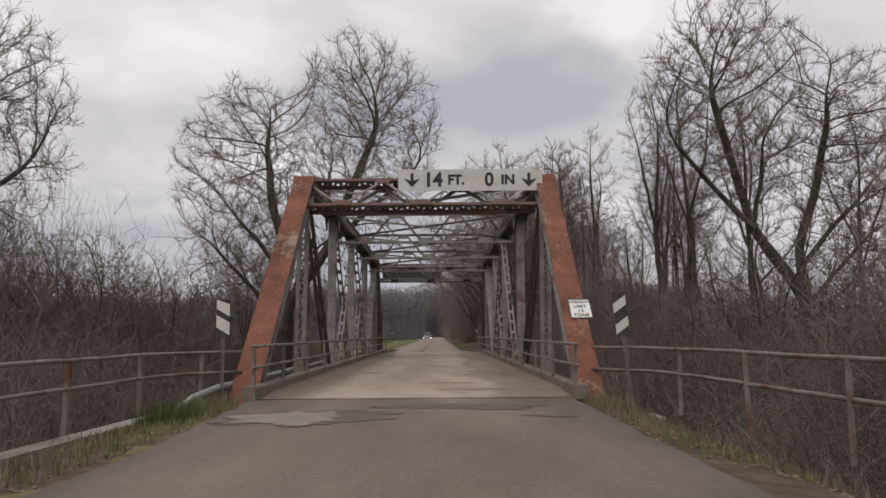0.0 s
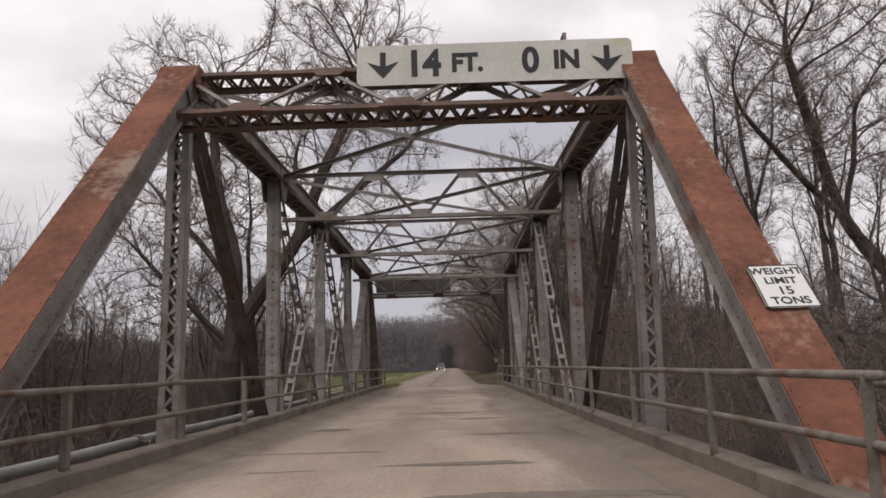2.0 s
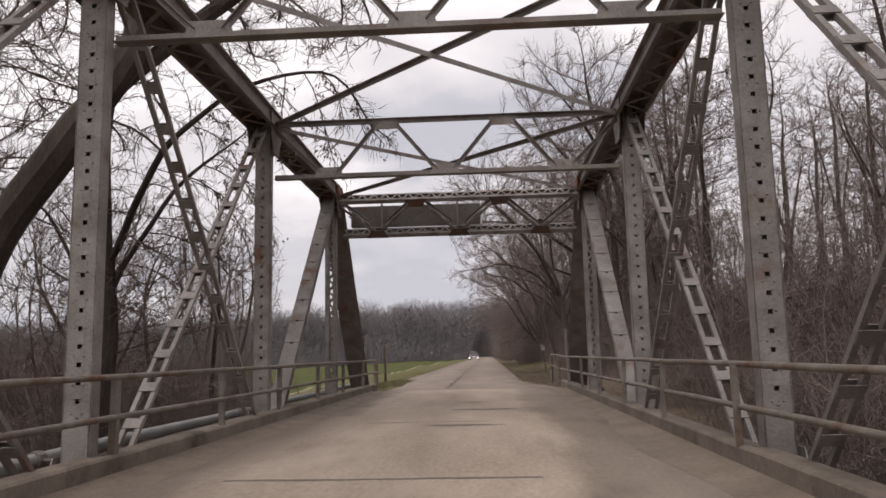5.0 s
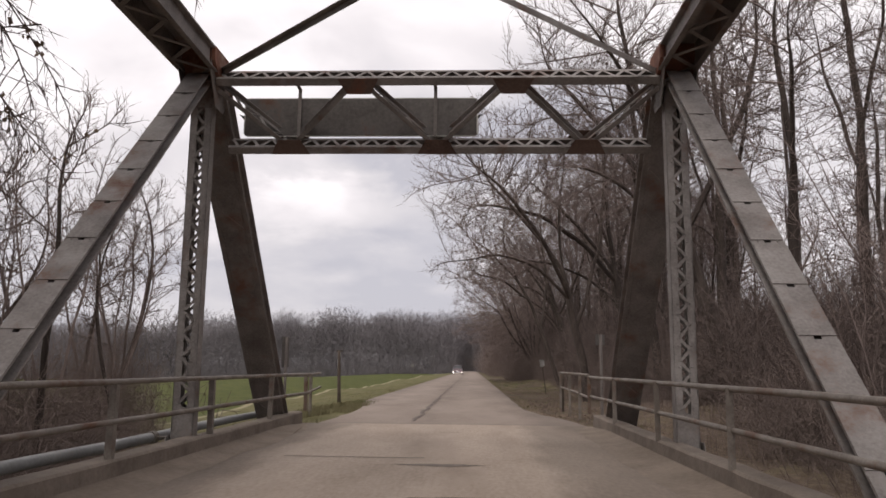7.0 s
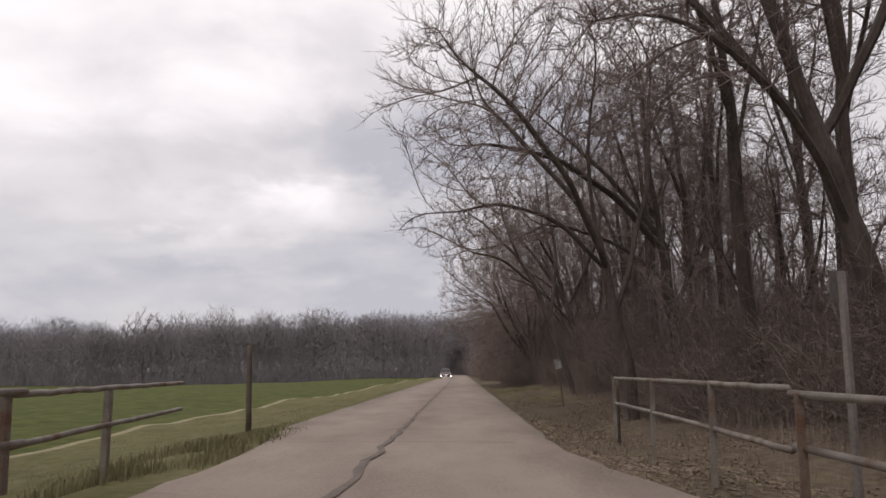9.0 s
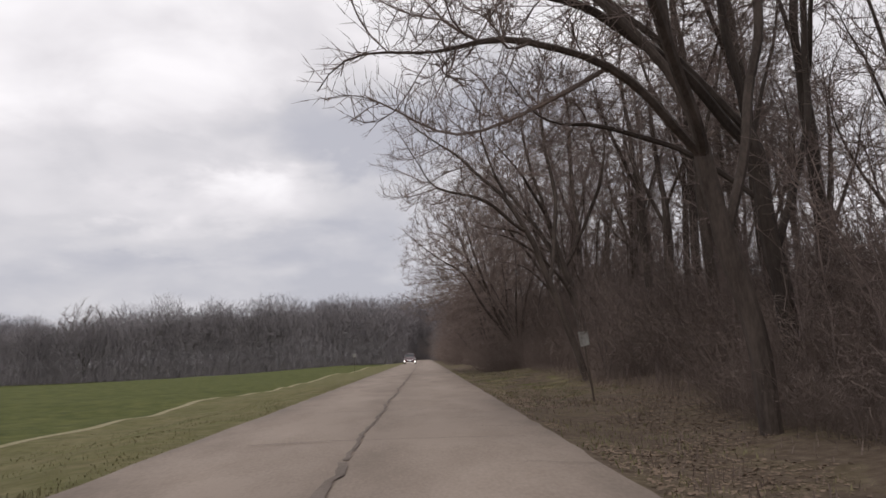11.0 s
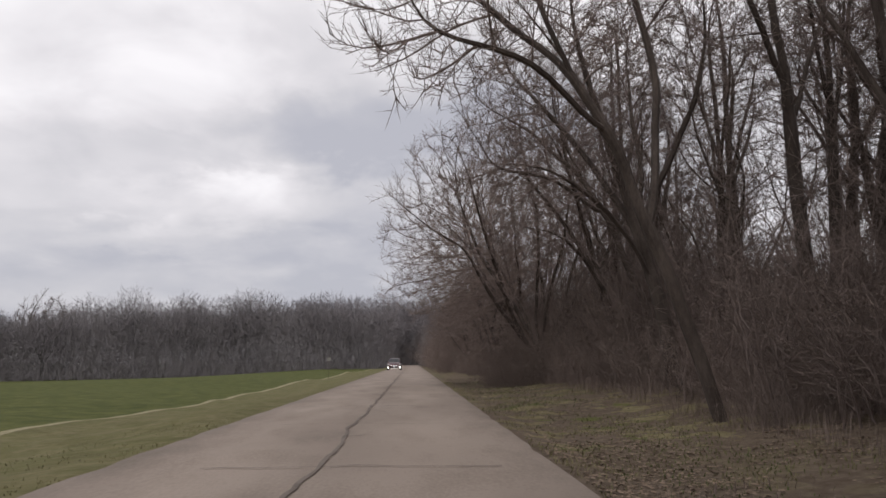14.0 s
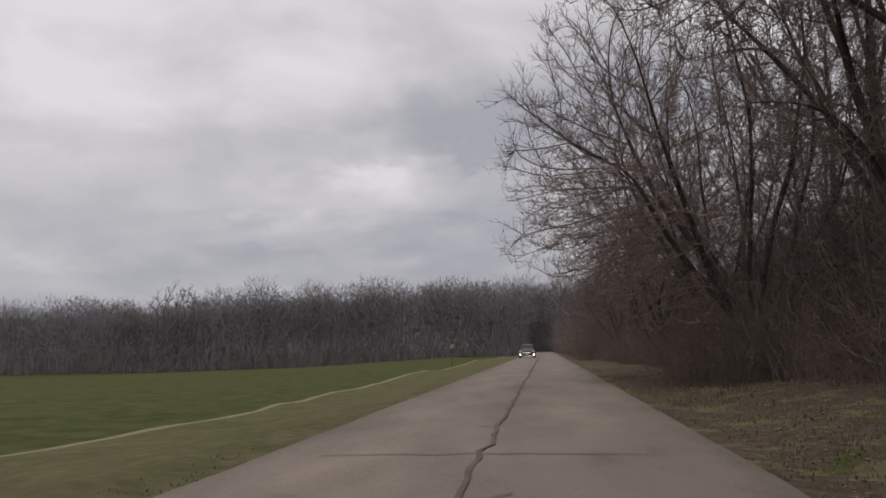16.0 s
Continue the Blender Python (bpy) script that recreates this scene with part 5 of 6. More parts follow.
for x, y, me, turn, sc in (
    (23.5, 15.0, big, 3.0, 1.36), (17.5, 6.0, round_b, 2.2, 1.2), (15.2, 18.6, vase, 0.3, 1.08), (18.2, 21.2, vase, 2.4, 1.18), (27.5, -8.0, round_b, 0.3, 1.5), (30.0, 8.0, big, 4.2, 0.95), (13.5, 9.0, s_c, 1.0, 0.9), (22.0, 20.0, tall[2], 3.0, 1.1),
    (10.5, 13.0, s_c, 0.3, 0.9), (24.5, 26.0, vase, 1.2, 1.1), (24.0, 0.0, round_b, 0.5, 1.35), (18.0, -3.0, s_c, 1.5, 1.1), (26.0, 14.0, tall[0], 5.0, 1.1), (11.0, 20.0, tall[3], 0.4, 0.9), (12.0, 3.0, s_c, 2.5, 0.9), (9.4, 22.5, tall[1], 1.0, 0.9)):
    tree(x, y, me, LEAF, turn, sc, "trees by the creek")
for x, y, me, turn, sc in (
    (-24.5, -3.5, big, 0.0, 1.25), (-15.6, 1.0, round_b, 0.5, 0.95), (-18.6, -1.5, round_b, 3.5, 1.0), (-12.6, 4.0, round_b, 1.9, 0.8), (-17.0, 5.0, round_b, 0.5, 0.85), (-23.0, 4.0, round_b, 2.0, 1.0), (-27.0, 8.0, round_b, 1.0, 1.15), (-34.0, 0.0, big, 4.0, 0.85), (-14.5, 6.0, s_c, 0.4, 0.95), (-19.0, 10.0, s_c, 2.4, 1.0), (-13.0, 10.0, s_c, 4.0, 0.9),
    (-10.2, 12.0, s_c, 2.0, 1.0), (-11.5, 15.0, s_c, 3.0, 0.9), (-9.0, 15.0, s_c, 5.2, 0.8), (-26.0, 15.0, s_c, 0.2, 1.1), (-30.0, 4.0, round_b, 0.7, 1.0), (-18.0, 17.0, s_c, 1.7, 0.9), (-9.6, 23.5, s_c, 1.7, 0.9), (-8.7, 21.0, s_c, 4.7, 0.75), (-11.5, 25.0, s_c, 0.7, 0.85), (-8.2, 17.0, s_c, 0.4, 0.95), (-12.0, 17.5, round_b, 3.0, 0.85), (-12.0, -3.0, s_c, 0.9, 0.75), (-13.5, 19.0, s_c, 0.2, 0.7), (-20.0, -8.0, s_c, 0.9, 0.9)):
    tree(x, y, me, LEAF, turn, sc, "trees by the creek")


# ---- undergrowth ----
def thicket_mesh(seed, count, size, height):
    rng = random.Random(seed)
    w = Wood()
    for k in range(count):
        p = Vector((rng.uniform(-size, size), rng.uniform(-size, size), -0.8))
        h = height * rng.uniform(0.35, 1.0) * (0.65 + 0.35 * noise.noise((p.x * 0.7 + seed, p.y * 0.7, 0)))
        d = Vector((rng.gauss(0, 0.28), rng.gauss(0, 0.28), 1))
        pts = limb(rng, p, d, h + 0.8, 5, 0.2, 0.01)
        w.branch(pts, rng.uniform(0.004, 0.010), 0.003, 3)
        for j in range(8):
            i = rng.randrange(1, 5)
            q = pts[i].lerp(pts[i + 1], rng.random())
            dd = Vector((rng.gauss(0, 0.7), rng.gauss(0, 0.7), rng.uniform(-0.3, 0.8)))
            w.branch(limb(rng, q, dd, h * rng.uniform(0.12, 0.36), 2, 0.35, 0.0), 0.0045, 0.0025, 3)
    return w.mesh("thicket", BRUSH)


THICK = [thicket_mesh(s, 560, 1.7, h) for s, h in ((1, 3.6), (2, 3.0), (3, 4.6))]


def thicket(x, y, k, scale, turn, zs=1.0):
    o = new("undergrowth", THICK[k])
    o.location, o.rotation_euler, o.scale = (x, y, ground_z(x, y)), (0, 0, turn), (scale, scale, scale * zs)
    tagged(o, "dense tangle of bare brown brush and saplings", "undergrowth", "undergrowth of the wood", "stuff")


random.seed(29)
# east side, past the bridge
for y in np.arange(19.5, 128, 2.3):
    for x in (8.9, 11.6, 15.0):
        thicket(x + random.uniform(-0.6, 0.6), y + random.uniform(-0.8, 0.8), random.randrange(3), random.uniform(0.85, 1.15) * (1 if x < 9 else 1.25), random.uniform(0, 6.28), random.uniform(0.65, 0.95) if y < 64 else 1.0)
for y in np.arange(66, 126, 2.4):
    thicket(7.3 + random.uniform(-0.4, 0.4), y, random.randrange(3), random.uniform(0.7, 0.9), random.uniform(0, 6.28), 1.1)
for y in np.arange(47, 100, 4.2):
    for x in (10.6, 17.5):
        thicket(x + random.uniform(-0.8, 0.8), y, 2, random.uniform(1.0, 1.3), random.uniform(0, 6.28), random.uniform(0.9, 1.35) * (1.3 if y > 62 else 0.9))
for x, y in ((6.0, 69.4), (5.2, 71.6), (5.6, 74.0), (6.6, 77.0), (6.8, 72.5)):
    thicket(x, y, 2, 0.8, x * y, 1.0)
for y in np.arange(130, 225, 6):
    for x in (8.0, 14.0):
        thicket(x + random.uniform(-1, 1), y, random.randrange(3), random.uniform(1.7, 2.2), random.uniform(0, 6.28))
for x, y, sc in ((6.4, 34.6, 0.55), (6.6, 32.6, 0.6), (7.2, 37.0, 0.7), (7.2, 48.6, 0.6), (7.6, 50.8, 0.65), (7.4, 28.0, 0.6)):
    thicket(x, y, 1, sc, x * y, 0.9)
for x, y, sc in ((-8.4, 16.6, 0.9), (-9.6, 19.6, 0.95), (-11.8, 17.8, 1.1), (-12.6, 21.6, 1.1), (-15.5, 20.0, 1.3), (-7.4, 13.8, 0.7), (-19.0, 20.0, 1.4), (-16.0, 24.0, 1.0)):
    thicket(x, y, 2, sc, x, 0.8)
for x, y in ((-9.2, 22.4), (-10.6, 23.8)):
    thicket(x, y, 1, 0.6, x, 3.0)
def sapling_mesh(seed, count, size, low, high):
    """A stand of thin upright stems with short side twigs."""
    rng, arr = random.Random(seed), np.random.default_rng(seed)
    w = Wood()
    for k in range(count):
        p = Vector((rng.uniform(-size, size), rng.uniform(-size, size), -0.6))
        h = rng.uniform(low, high)
        pts = limb(rng, p, Vector((rng.gauss(0, 0.14), rng.gauss(0, 0.14), 1)), h, 8, 0.11, 0.02)
        r = rng.uniform(0.012, 0.034)
        w.branch(pts, r, 0.006, 4 if r > 0.022 else 3)
        m = int(h * 6)
        line = np.array([tuple(q) for q in pts])
        t = arr.uniform(1.6, 7.99, m)
        i = t.astype(int)
        root = line[i] + (line[i + 1] - line[i]) * (t - i)[:, None]
        d = unit(unit(arr.normal(size=(m, 3))) + np.array([0, 0, 0.6]))
        ln = arr.uniform(0.35, 1.3, (m, 1)) * (1.25 - 0.08 * t[:, None])
        w.spikes(root, root + d * ln, np.full(m, 0.0085))
        for share in (0.35, 0.65):
            r2 = root + d * ln * share
            w.spikes(r2, r2 + unit(d + unit(arr.normal(size=(m, 3))) * 0.9) * ln * 0.5, np.full(m, 0.006))
    return w.mesh("saplings", TWIG)


SAPLINGS = [sapling_mesh(s, 75, 2.4, a, b) for s, a, b in ((41, 3.4, 6.4), (42, 2.8, 5.2), (43, 4.5, 8.5))]


def saplings(x, y, k, scale, turn):
    o = new("saplings", SAPLINGS[k])
    o.location, o.rotation_euler, o.scale = (x, y, ground_z(x, y)), (0, 0, turn), (scale, scale, scale)
    tagged(o, "close stand of thin bare brown saplings", "saplings", "saplings of the wood", "stuff")


random.seed(47)
for y in np.arange(21, 128, 3.6):
    for x in (9.4, 13.0, 17.0):
        saplings(x + random.uniform(-0.7, 0.7), y + random.uniform(-1.2, 1.2), random.choice((0, 1)) if x < 12 or y < 66 else random.choice((0, 2)), random.uniform(0.8, 1.05), random.uniform(0, 6.28))
for y in np.arange(-22, 21, 4.2):
    for x in (11.0, 15.5, 20.5):
        saplings(x + random.uniform(-1, 1), y + random.uniform(-1, 1), random.choice((0, 1, 2)), random.uniform(0.9, 1.15), random.uniform(0, 6.28))
for y in np.arange(-16, 22, 4.6):
    for x in (-11.5, -16.5, -23.0):
        saplings(x + random.uniform(-1, 1), y + random.uniform(-1, 1), random.choice((0, 1)), random.uniform(0.6, 0.85), random.uniform(0, 6.28))
# both banks of the creek
for y in np.arange(-34, 19, 3.2):
    for x in (8.2, 12.5, 17.5, 24.0):
        thicket(x + random.uniform(-1, 1), y + random.uniform(-1, 1), random.randrange(3), random.uniform(0.9, 1.15) * (1.05 if x < 10 else 1.6 if x < 15 else 2.3), random.uniform(0, 6.28), 1.25)
    for x in (-8.4, -13.0, -19.0, -26.0):
        if y < 15:
            thicket(x + random.uniform(-1, 1), y + random.uniform(-1, 1), random.randrange(3), random.uniform(1.0, 1.3) * (1 if x > -15 else 1.7), random.uniform(0, 6.28), 1.2 if x > -10 else 1.8)


def vines(x, y, count, label):
    """Bare vines that climb from the bank up the bridge's end."""
    rng = random.Random(91)
    w = Wood()
    for k in range(count):
        p = Vector((rng.uniform(-0.5, 0.5), rng.uniform(-0.8, 0.8), -0.3))
        pts = limb(rng, p, Vector((rng.gauss(0.05, 0.1), rng.gauss(-0.2, 0.1), 1)), rng.uniform(1.8, 3.6), 9, 0.16, 0.03)
        w.branch(pts, 0.011, 0.004, 4)
        for j in range(16):
            i = rng.randrange(2, 9)
            w.branch(limb(rng, pts[i].lerp(pts[i + 1], rng.random()), Vector((rng.gauss(0, 1), rng.gauss(0, 1), rng.uniform(-0.9, 0.4))), rng.uniform(0.2, 0.7), 3, 0.3, -0.1), 0.005, 0.003, 3)
    o = new("climbing_vines", w.mesh("climbing_vines", TWIG))
    o.location = (x, y, ground_z(x, y))
    tagged(o, label, "vine", kind="stuff")


vines(-4.25, 14.6, 16, "bare climbing vines tangled up the bridge end")


# ---- far woods round the meadow, as one mass ----
def far_woods():
    rng = random.Random(77)
    protos = []
    for k in range(6):
        # a bare crown: a trunk and many fine blades that point up and outwards
        arr = np.random.default_rng(770 + k)
        m = 900
        p = unit(arr.normal(size=(m, 3))) * arr.random((m, 1)) ** 0.45 * np.array([0.27, 0.27, 0.36]) + np.array([0, 0, 0.63])
        d = unit(unit(p - np.array([0, 0, 0.35])) + unit(arr.normal(size=(m, 3))) * 0.8) * arr.uniform(0.05, 0.12, (m, 1))
        w = np.cross(d, unit(arr.normal(size=(m, 3))))
        w = unit(w) * arr.uniform(0.0014, 0.0032, (m, 1))
        v = np.stack([p - w, p + w, p + d], 1).reshape(-1, 3)
        t = np.array([[-0.009, 0, -0.05], [0.009, 0, -0.05], [0.002, 0, 0.8], [0, -0.009, -0.05], [0, 0.009, -0.05], [0.0, 0.002, 0.8]])
        protos.append((np.concatenate([v, t]), np.arange(3 * m + 6).reshape(-1, 3)))
    vs, fs, n = [], [], 0
    line = [(-330, 120), (-230, 150), (-150, 185), (-85, 205), (-40, 215), (-10, 220), (30, 225), (90, 225)]
    for a, b in zip(line, line[1:]):
        a, b = Vector((*a, 0)), Vector((*b, 0))
        count = int((b - a).length / 0.8)
        for k in range(count):
            p = a.lerp(b, rng.random())
            depth = rng.random() ** 1.3 * 45
            x, y = p.x - depth * 0.35, p.y + depth
            if -4.2 < x < 2.6 and y < 246:
                continue
            h = rng.uniform(16.2, 20.0) * (0.86 + 0.18 * smooth(-100, -60, x) - 0.06 * smooth(-40, -10, x)) * (1.0 + 0.14 * noise.noise((x * 0.03, y * 0.03, 0)))
            pv, pf = protos[rng.randrange(6)]
            t = rng.random() * 6.283
            c, s = math.cos(t), math.sin(t)
            q = pv * (h * 1.05, h * 1.05, h)
            q = np.stack([q[:, 0] * c - q[:, 1] * s + x, q[:, 0] * s + q[:, 1] * c + y, q[:, 2] + ground_z(x, y)], 1)
            vs.append(q)
            fs.append(pf + n)
            n += len(q)
    v = np.concatenate(vs)
    faces = np.concatenate(fs).tolist()
    me = bpy.data.meshes.new("far_woods")
    me.from_pydata(v.tolist(), [], faces)
    # colour carries the haze of distance
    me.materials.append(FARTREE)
    return tagged(new("far_woods", me), "dense line of bare woods beyond the meadow", "woods", kind="stuff")


def far_brush():
    """Saplings, vines and low limbs that fill the woods from the ground to the crowns."""
    rng = random.Random(78)
    w = Wood()
    line = [(-330, 118), (-230, 148), (-150, 183), (-85, 203), (-40, 213), (-8, 218), (8, 222), (90, 222)]

    def stem(x, y, top, thick):
        z = rng.random() ** 1.35 * top * 0.9
        q = Vector((x, y, ground_z(x, y) - 0.3 + z))
        e = q + Vector((rng.gauss(0, 0.9), rng.gauss(0, 0.6), rng.uniform(0.2, 2.6)))
        s = (e - q).cross(Vector((rng.gauss(0, 0.4), 1, 0))).normalized() * rng.uniform(0.02, thick)
        n = len(w.v)
        w.v += [tuple(q - s), tuple(q + s), tuple(e)]
        w.f.append((n, n + 1, n + 2))

    for a, b in zip(line, line[1:]):
        a, b = Vector((*a, 0)), Vector((*b, 0))
        for k in range(int((b - a).length * 800)):
            p = a.lerp(b, rng.random())
            depth = rng.random() * 30
            x, y = p.x - depth * 0.35, p.y + depth
            if -4.0 < x < 2.4 and y < 244:
                continue
            stem(x, y, 16.2 + 3.0 * smooth(-100, -60, x) - 1.2 * smooth(-40, -10, x) + 2.2 * noise.noise((x * 0.06, y * 0.06, 3)) + 1.5 * noise.noise((x * 0.25, y * 0.1, 3)) - 3.0, 0.065)
    # where the road bends away it closes the view
    for k in range(9000):
        stem(rng.gauss(0, 6), rng.uniform(247, 272), 16, 0.09)
    # the brush too has its haze in the base colour
    return tagged(new("far_brush", w.mesh("far_brush", FARWOOD)), "brush and saplings filling the far woods, paled by haze in their colour", "undergrowth", kind="stuff")


far_woods()
far_brush()
lone = winter_tree(fan(55, 6, 6.0, 17.5, 6.0), [((0, 0, 13.5), (6.6, 6.4, 5.6), 420)], 55, 0.45, step=0.7, reach=5.0, near=1.2, gnarl=0.2, twigs=3, twig=1.2, least=0.03, thick_buds=1.0)
tree(-84, 214, lone, "lone wide oak standing out of the far treeline", 0.4, 1.04)

mast = thing("radio_mast", "thin radio mast above the far woods", "mast", (-62, 330, ground_z(-62, 330)))
bm = bmesh.new()
for k in range(3):
    a = 2.1 * k
    tube(bm, [(0.5 * math.cos(a), 0.5 * math.sin(a), 0), (0.3 * math.cos(a), 0.3 * math.sin(a), 29)], 0.07, 5)
for k in range(14):
    a = 2.1 * k
    tube(bm, [(0.45 * math.cos(a), 0.45 * math.sin(a), 2 * k), (0.45 * math.cos(a + 2.1), 0.45 * math.sin(a + 2.1), 2 * k + 2)], 0.045, 4)
part("lattice", bm, DARKSTEEL, mast)


# ---- grass and leaves on the verges ----
def scatter(name, label, category, mat, areas, seed, leaf=False):
    """Blades of grass or fallen leaves over patches: x range, y range, count, height."""
    rng = random.Random(seed)
    v, f = [], []
    for x0, x1, y0, y1, count, h in areas:
        for k in range(count):
            x, y = rng.uniform(x0, x1), rng.uniform(y0, y1)
            if noise.noise((x * 0.5, y * 0.5, seed)) < -0.25 + 0.3 * rng.random():
                continue
            z, t, n = ground_z(x, y), rng.random() * 6.283, len(v)
            c, s = math.cos(t), math.sin(t)
            if leaf:
                r, q = rng.uniform(0.018, 0.046), rng.uniform(0.008, 0.03)
                v += [(x - r * c, y - r * s, z + 0.01), (x + 0.6 * r * s, y - 0.6 * r * c, z + q), (x + r * c, y + r * s, z + 0.015), (x - 0.6 * r * s, y + 0.6 * r * c, z + q * 0.6)]
                f.append((n, n + 1, n + 2, n + 3))
            else:
                hh, w, b = h * rng.uniform(0.4, 1.2), rng.uniform(0.006, 0.013) * (0.4 if h > 0.2 else 0.8), rng.gauss(0, 0.35 if h > 0.06 else 0.9)
                mx, my, u = x + b * hh * 0.4 * s, y - b * hh * 0.4 * c, 0.7 * w
                v += [(x - w * c, y - w * s, z - 0.02), (x + w * c, y + w * s, z - 0.02), (mx + u * c, my + u * s, z + hh * 0.6), (mx - u * c, my - u * s, z + hh * 0.6), (x + b * hh * s, y - b * hh * c, z + hh)]
                f += [(n, n + 1, n + 2, n + 3), (n + 3, n + 2, n + 4)]
    me = bpy.data.meshes.new(name)
    me.from_pydata(v, [], f)
    me.materials.append(mat)
    return tagged(new(name, me), label, category, kind="stuff")


scatter("dry_grass", "short dry yellow grass along the verges", "grass", GRASS, ((-5.4, -3.3, 18, 30, 4000, 0.07), (2.05, 4.6, 19, 44, 2500, 0.06), (2.05, 6.2, 44, 80, 16000, 0.05), (-8.4, -3.3, 24, 52, 5000, 0.03), (-3.9, -3.2, 24, 70, 2500, 0.025), (-4.6, -2.95, -33, -17.3, 6000, 0.11), (2.95, 4.9, -33, -17.3, 6000, 0.11), (-4.4, -2.9, -19.5, -16.8, 2200, 0.3), (3.0, 4.6, -19.5, -16.8, 1600, 0.26), (-4.6, -2.7, 17.6, 22, 1800, 0.28), (-3.8, -2.65, 18, 28, 3000, 0.10), (-4.6, -2.75, 19, 26, 4500, 0.17)), 3)
scatter("dead_weeds", "tall dead brown weeds along the wood's edge", "weeds", BRUSH, ((-5.0, -3.0, -34, -17.4, 2500, 0.22), (2.95, 5.4, -34, -17.4, 2500, 0.25), (5.6, 8.4, 18.5, 82, 15000, 0.5), (2.6, 5.6, 19, 44, 1600, 0.14), (2.4, 4.6, 60, 90, 1500, 0.16)), 12)
scatter("green_grass", "low green grass in tufts by the road", "grass", GREENGRASS, ((2.6, 5.0, 40, 80, 4000, 0.045), (-4.6, -3.1, -24, -20, 300, 0.10), (-3.95, -3.2, -20.9, -19.9, 1100, 0.30)), 8)
scatter("fallen_leaves", "brown fallen leaves on the bank", "leaves", LITTER, ((2.1, 7.8, 18.5, 48, 28000, 0), (2.1, 7.8, 48, 75, 5000, 0), (-5.0, -2.9, -34, -17.5, 2500, 0), (2.9, 5.0, -34, -17.5, 3500, 0)), 6, True)


# ---- the oncoming car ----
PAINT = plain("dark_red_car_paint", (0.06, 0.016, 0.02), 0.25, 0.25)
GLASS = plain("dark_car_glass", (0.02, 0.022, 0.025), 0.08)
TRIM = plain("black_car_trim", (0.02, 0.02, 0.021), 0.6)
CHROME = plain("chrome_trim", (0.6, 0.6, 0.6), 0.2, 1.0)
LAMP = plain("lit_lamp", (0.9, 0.9, 0.88), 0.2, 0.0, 5.0)
CLEAR = plain("clear_lamp_lens", (0.42, 0.42, 0.42), 0.12)
PLATE = plain("pale_plate", (0.45, 0.46, 0.48), 0.5)
TYRE = plain("tyre_rubber", (0.018, 0.018, 0.018), 0.85)
RIM = plain("alloy_rim", (0.38, 0.38, 0.39), 0.35, 0.8)


def loft(bm, sections, close=True):
    rows = [[bm.verts.new(p) for p in s] for s in sections]
    for a, b in zip(rows, rows[1:]):
        for j in range(len(a) - 1):
            bm.faces.new((a[j], a[j + 1], b[j + 1], b[j]))
    if close:
        bm.faces.new(rows[0][::-1])
        bm.faces.new(rows[-1])
    bmesh.ops.recalc_face_normals(bm, faces=bm.faces)


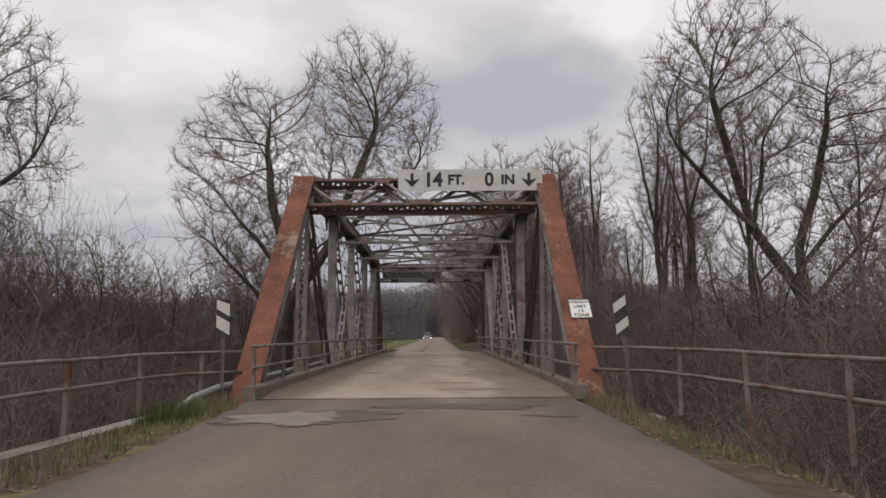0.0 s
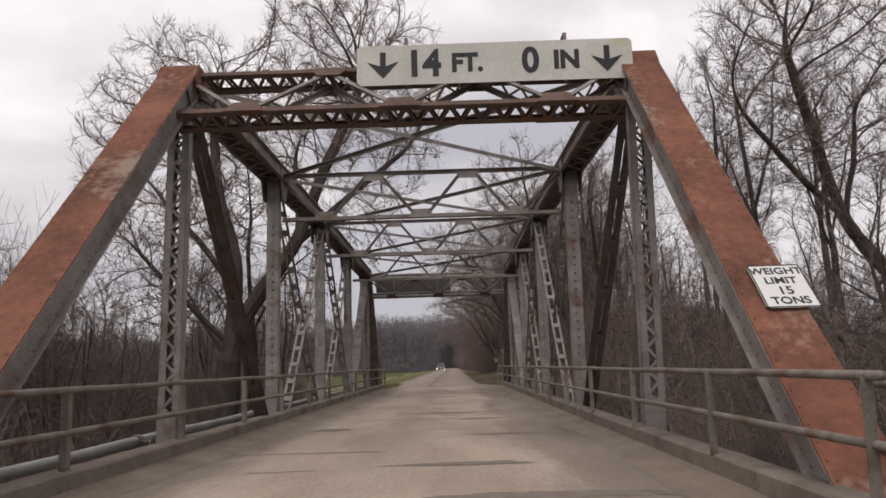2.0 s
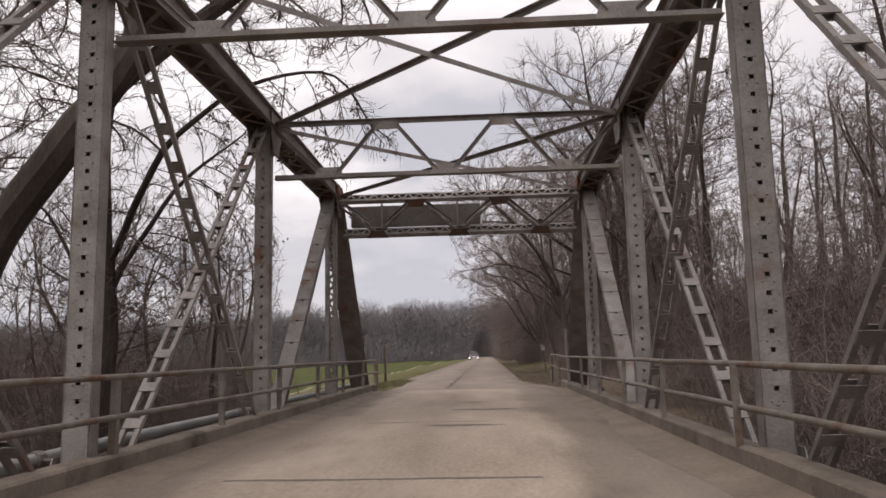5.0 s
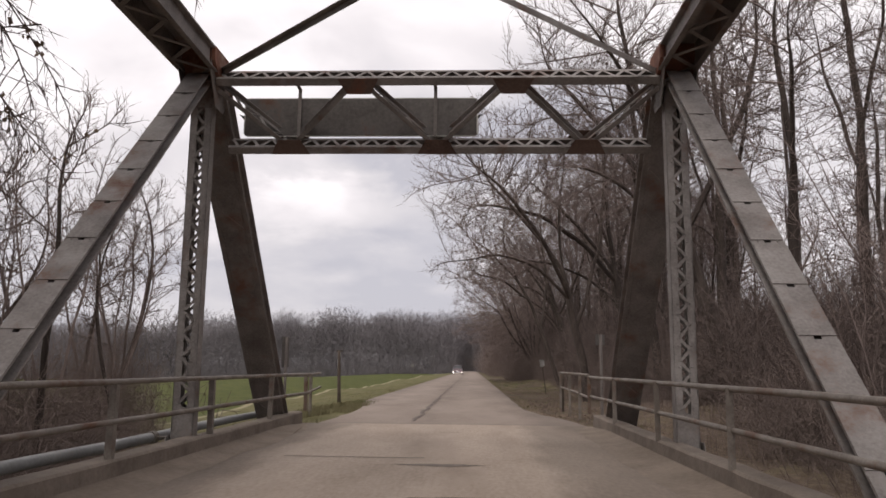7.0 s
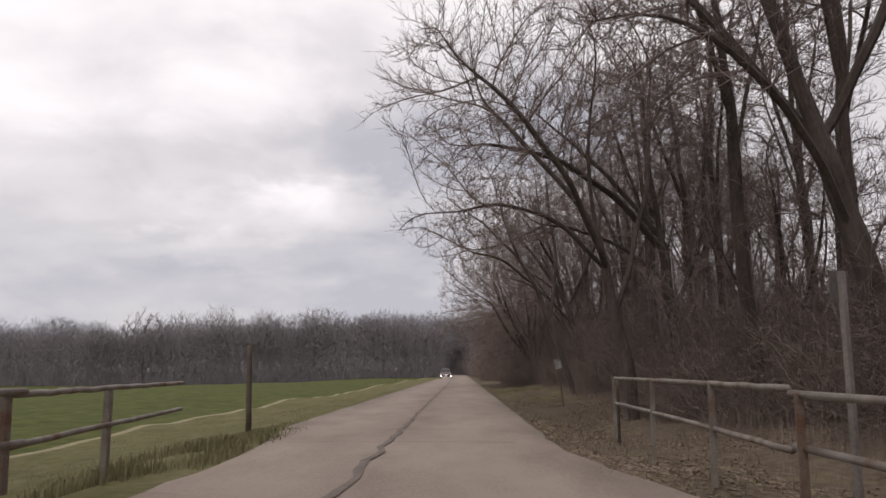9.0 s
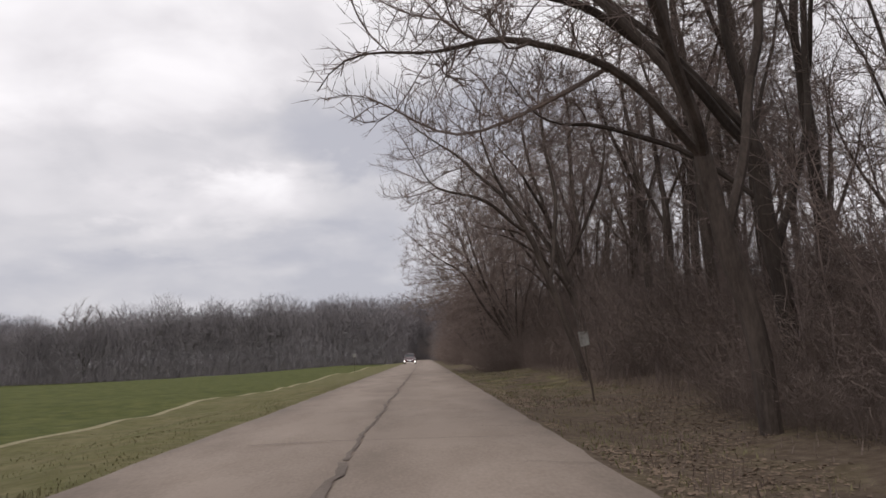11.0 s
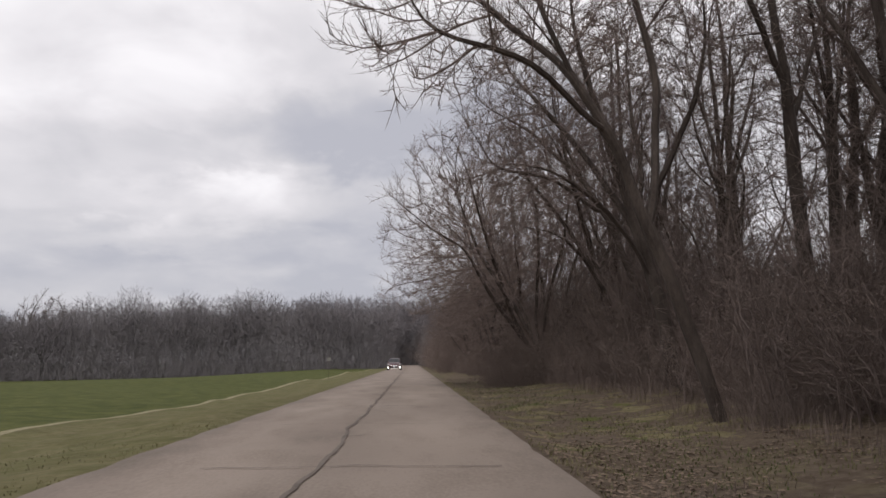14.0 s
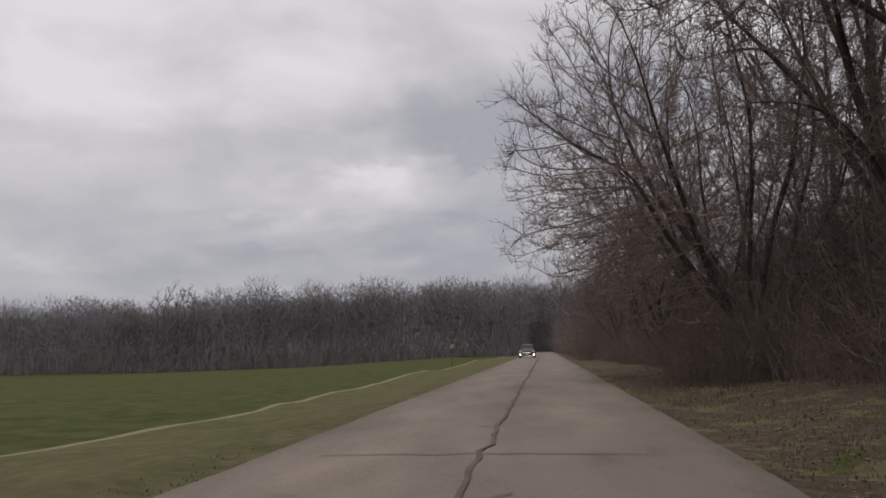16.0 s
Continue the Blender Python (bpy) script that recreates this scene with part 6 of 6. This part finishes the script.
def make_car(x, y, turn):
    car = thing("car", "dark red compact hatchback with its lamps lit, on the road", "car", (x, y, 0.0))
    car.rotation_euler = (0, 0, turn)
    # front of the car at y = 0, its tail at y = 4.4; half sections run from sill to sill over the top
    def section(yy, half, low, belt, top):
        pts = [(half * 0.90, low), (half * 0.985, low + 0.12), (half, (low + belt) / 2), (half * 0.965, belt - 0.03), (half * 0.86, top - 0.02), (half * 0.45, top + 0.015)]
        return [(a, yy, z) for a, z in pts] + [(0, yy, top + 0.022)] + [(-a, yy, z) for a, z in reversed(pts)]

    body = [(0.0, 0.62, 0.30, 0.58, 0.60), (0.06, 0.76, 0.22, 0.64, 0.68), (0.22, 0.84, 0.20, 0.72, 0.76), (0.55, 0.875, 0.20, 0.82, 0.86), (0.95, 0.885, 0.20, 0.90, 0.95), (1.3, 0.885, 0.19, 0.94, 1.0),
            (2.0, 0.885, 0.19, 0.96, 1.0), (3.0, 0.885, 0.19, 0.98, 1.02), (3.8, 0.875, 0.20, 1.0, 1.04), (4.2, 0.84, 0.24, 0.98, 1.02), (4.36, 0.76, 0.32, 0.92, 0.95), (4.4, 0.66, 0.40, 0.85, 0.87)]
    bm = bmesh.new()
    loft(bm, [section(*s) for s in body])
    hull = part("body", bm, PAINT, car, "glossy dark red bodywork", True)

    def cabin(yy, base, top, z0, z1):
        return [(base, yy, z0), (top * 1.02, yy, z0 + (z1 - z0) * 0.8), (top * 0.9, yy, z1 - 0.02), (top * 0.4, yy, z1 + 0.012), (0, yy, z1 + 0.016), (-top * 0.4, yy, z1 + 0.012), (-top * 0.9, yy, z1 - 0.02), (-top * 1.02, yy, z0 + (z1 - z0) * 0.8), (-base, yy, z0)]

    bm = bmesh.new()
    loft(bm, [cabin(1.12, 0.80, 0.76, 0.94, 0.98), cabin(1.45, 0.81, 0.70, 0.95, 1.2), cabin(1.85, 0.815, 0.64, 0.96, 1.42), cabin(2.3, 0.815, 0.63, 0.97, 1.485), cabin(3.0, 0.81, 0.62, 0.98, 1.47), cabin(3.6, 0.80, 0.60, 1.0, 1.36), cabin(4.1, 0.77, 0.6, 1.0, 1.06)])
    part("cabin_glass", bm, GLASS, car, "dark windscreen and side windows", True)
    bm = bmesh.new()
    loft(bm, [[(a, yy, z) for a, z in ((0.645, z1 - 0.045), (0.56, z1 + 0.004), (0.25, z1 + 0.028), (0, z1 + 0.033), (-0.25, z1 + 0.028), (-0.56, z1 + 0.004), (-0.645, z1 - 0.045))] for yy, z1 in ((1.80, 1.40), (1.95, 1.45), (2.3, 1.49), (3.0, 1.475), (3.5, 1.39), (3.65, 1.34))], False)
    part("roof", bm, PAINT, car, smooth=True)
    for s in (-1, 1):
        bm = bmesh.new()
        beam(bm, (s * 0.80, 1.10, 0.95), (s * 0.645, 1.86, 1.405), 0.05, 0.06)
        part("pillar", bm, PAINT, car)
        bm = bmesh.new()
        plate(bm, [(s * 0.86, 0.33, 0.66), (s * 0.80, 0.16, 0.62), (s * 0.50, 0.035, 0.60), (s * 0.50, 0.05, 0.68), (s * 0.70, 0.16, 0.745), (s * 0.83, 0.42, 0.80)], (s * 0.35, -0.9, 0.25), 0.05)
        part("headlamp", bm, CLEAR, car, "clear headlamp")
        bm = bmesh.new()
        beam(bm, (s * 0.70, 0.04, 0.35), (s * 0.79, 0.09, 0.35), 0.05, 0.20)
        part("front_lamp", bm, LAMP, car, "lit white lamp low in the bumper")
        bm = bmesh.new()
        loft(bm, [[(s * 0.90, 1.30, 0.98), (s * 0.90, 1.30, 1.10), (s * 1.05, 1.32, 1.10), (s * 1.06, 1.32, 0.99)], [(s * 0.90, 1.42, 0.99), (s * 0.90, 1.42, 1.09), (s * 1.04, 1.42, 1.09), (s * 1.04, 1.42, 1.0)]])
        part("side_mirror", bm, TRIM, car)
        for yy in (0.82, 3.42):
            bm = bmesh.new()
            prof = [(0.20, 0.10), (0.30, 0.11), (0.318, 0.07), (0.32, 0.0), (0.318, -0.07), (0.30, -0.11), (0.20, -0.10)]
            rows = [[(s * (0.80 + w), yy + r * math.cos(a), 0.32 + r * math.sin(a)) for r, w in prof] for a in [2 * math.pi * k / 24 for k in range(25)]]
            loft(bm, rows, False)
            tyre = part("wheel", bm, TYRE, car, smooth=True)
            bm = bmesh.new()
            for k in range(7):
                a = 2 * math.pi * k / 7
                beam(bm, (s * 0.90, yy, 0.32), (s * 0.90, yy + 0.2 * math.cos(a), 0.32 + 0.2 * math.sin(a)), 0.02, 0.05, (1, 0, 0))
            part("rim", bm, RIM, tyre)
    bm = bmesh.new()
    plate(bm, [(-0.5, 0.01, 0.60), (0.5, 0.01, 0.60), (0.42, -0.015, 0.53), (-0.42, -0.015, 0.53)], (0, 1, 0), 0.04)
    part("grille", bm, CHROME, car, "chrome grille bar")
    bm = bmesh.new()
    plate(bm, [(-0.55, -0.01, 0.36), (0.55, -0.01, 0.36), (0.50, 0.0, 0.24), (-0.50, 0.0, 0.24)], (0, 1, 0), 0.05)
    part("air_intake", bm, TRIM, car)
    bm = bmesh.new()
    tube(bm, [(-0.56, -0.02, 0.26), (0, -0.045, 0.235), (0.56, -0.02, 0.26)], 0.014, 6)
    part("lower_trim", bm, CHROME, car)
    bm = bmesh.new()
    beam(bm, (-0.155, -0.03, 0.44), (0.155, -0.03, 0.44), 0.012, 0.15)
    part("number_plate", bm, PLATE, car, "blank pale plate")
    for xx in (-0.3, 0.28):
        bm = bmesh.new()
        tube(bm, [(xx, 1.18, 1.01), (xx + 0.42, 1.24, 1.045)], 0.01, 5)
        part("wiper", bm, TRIM, car)
    return car


make_car(-2.05, 134.0, 0.0)
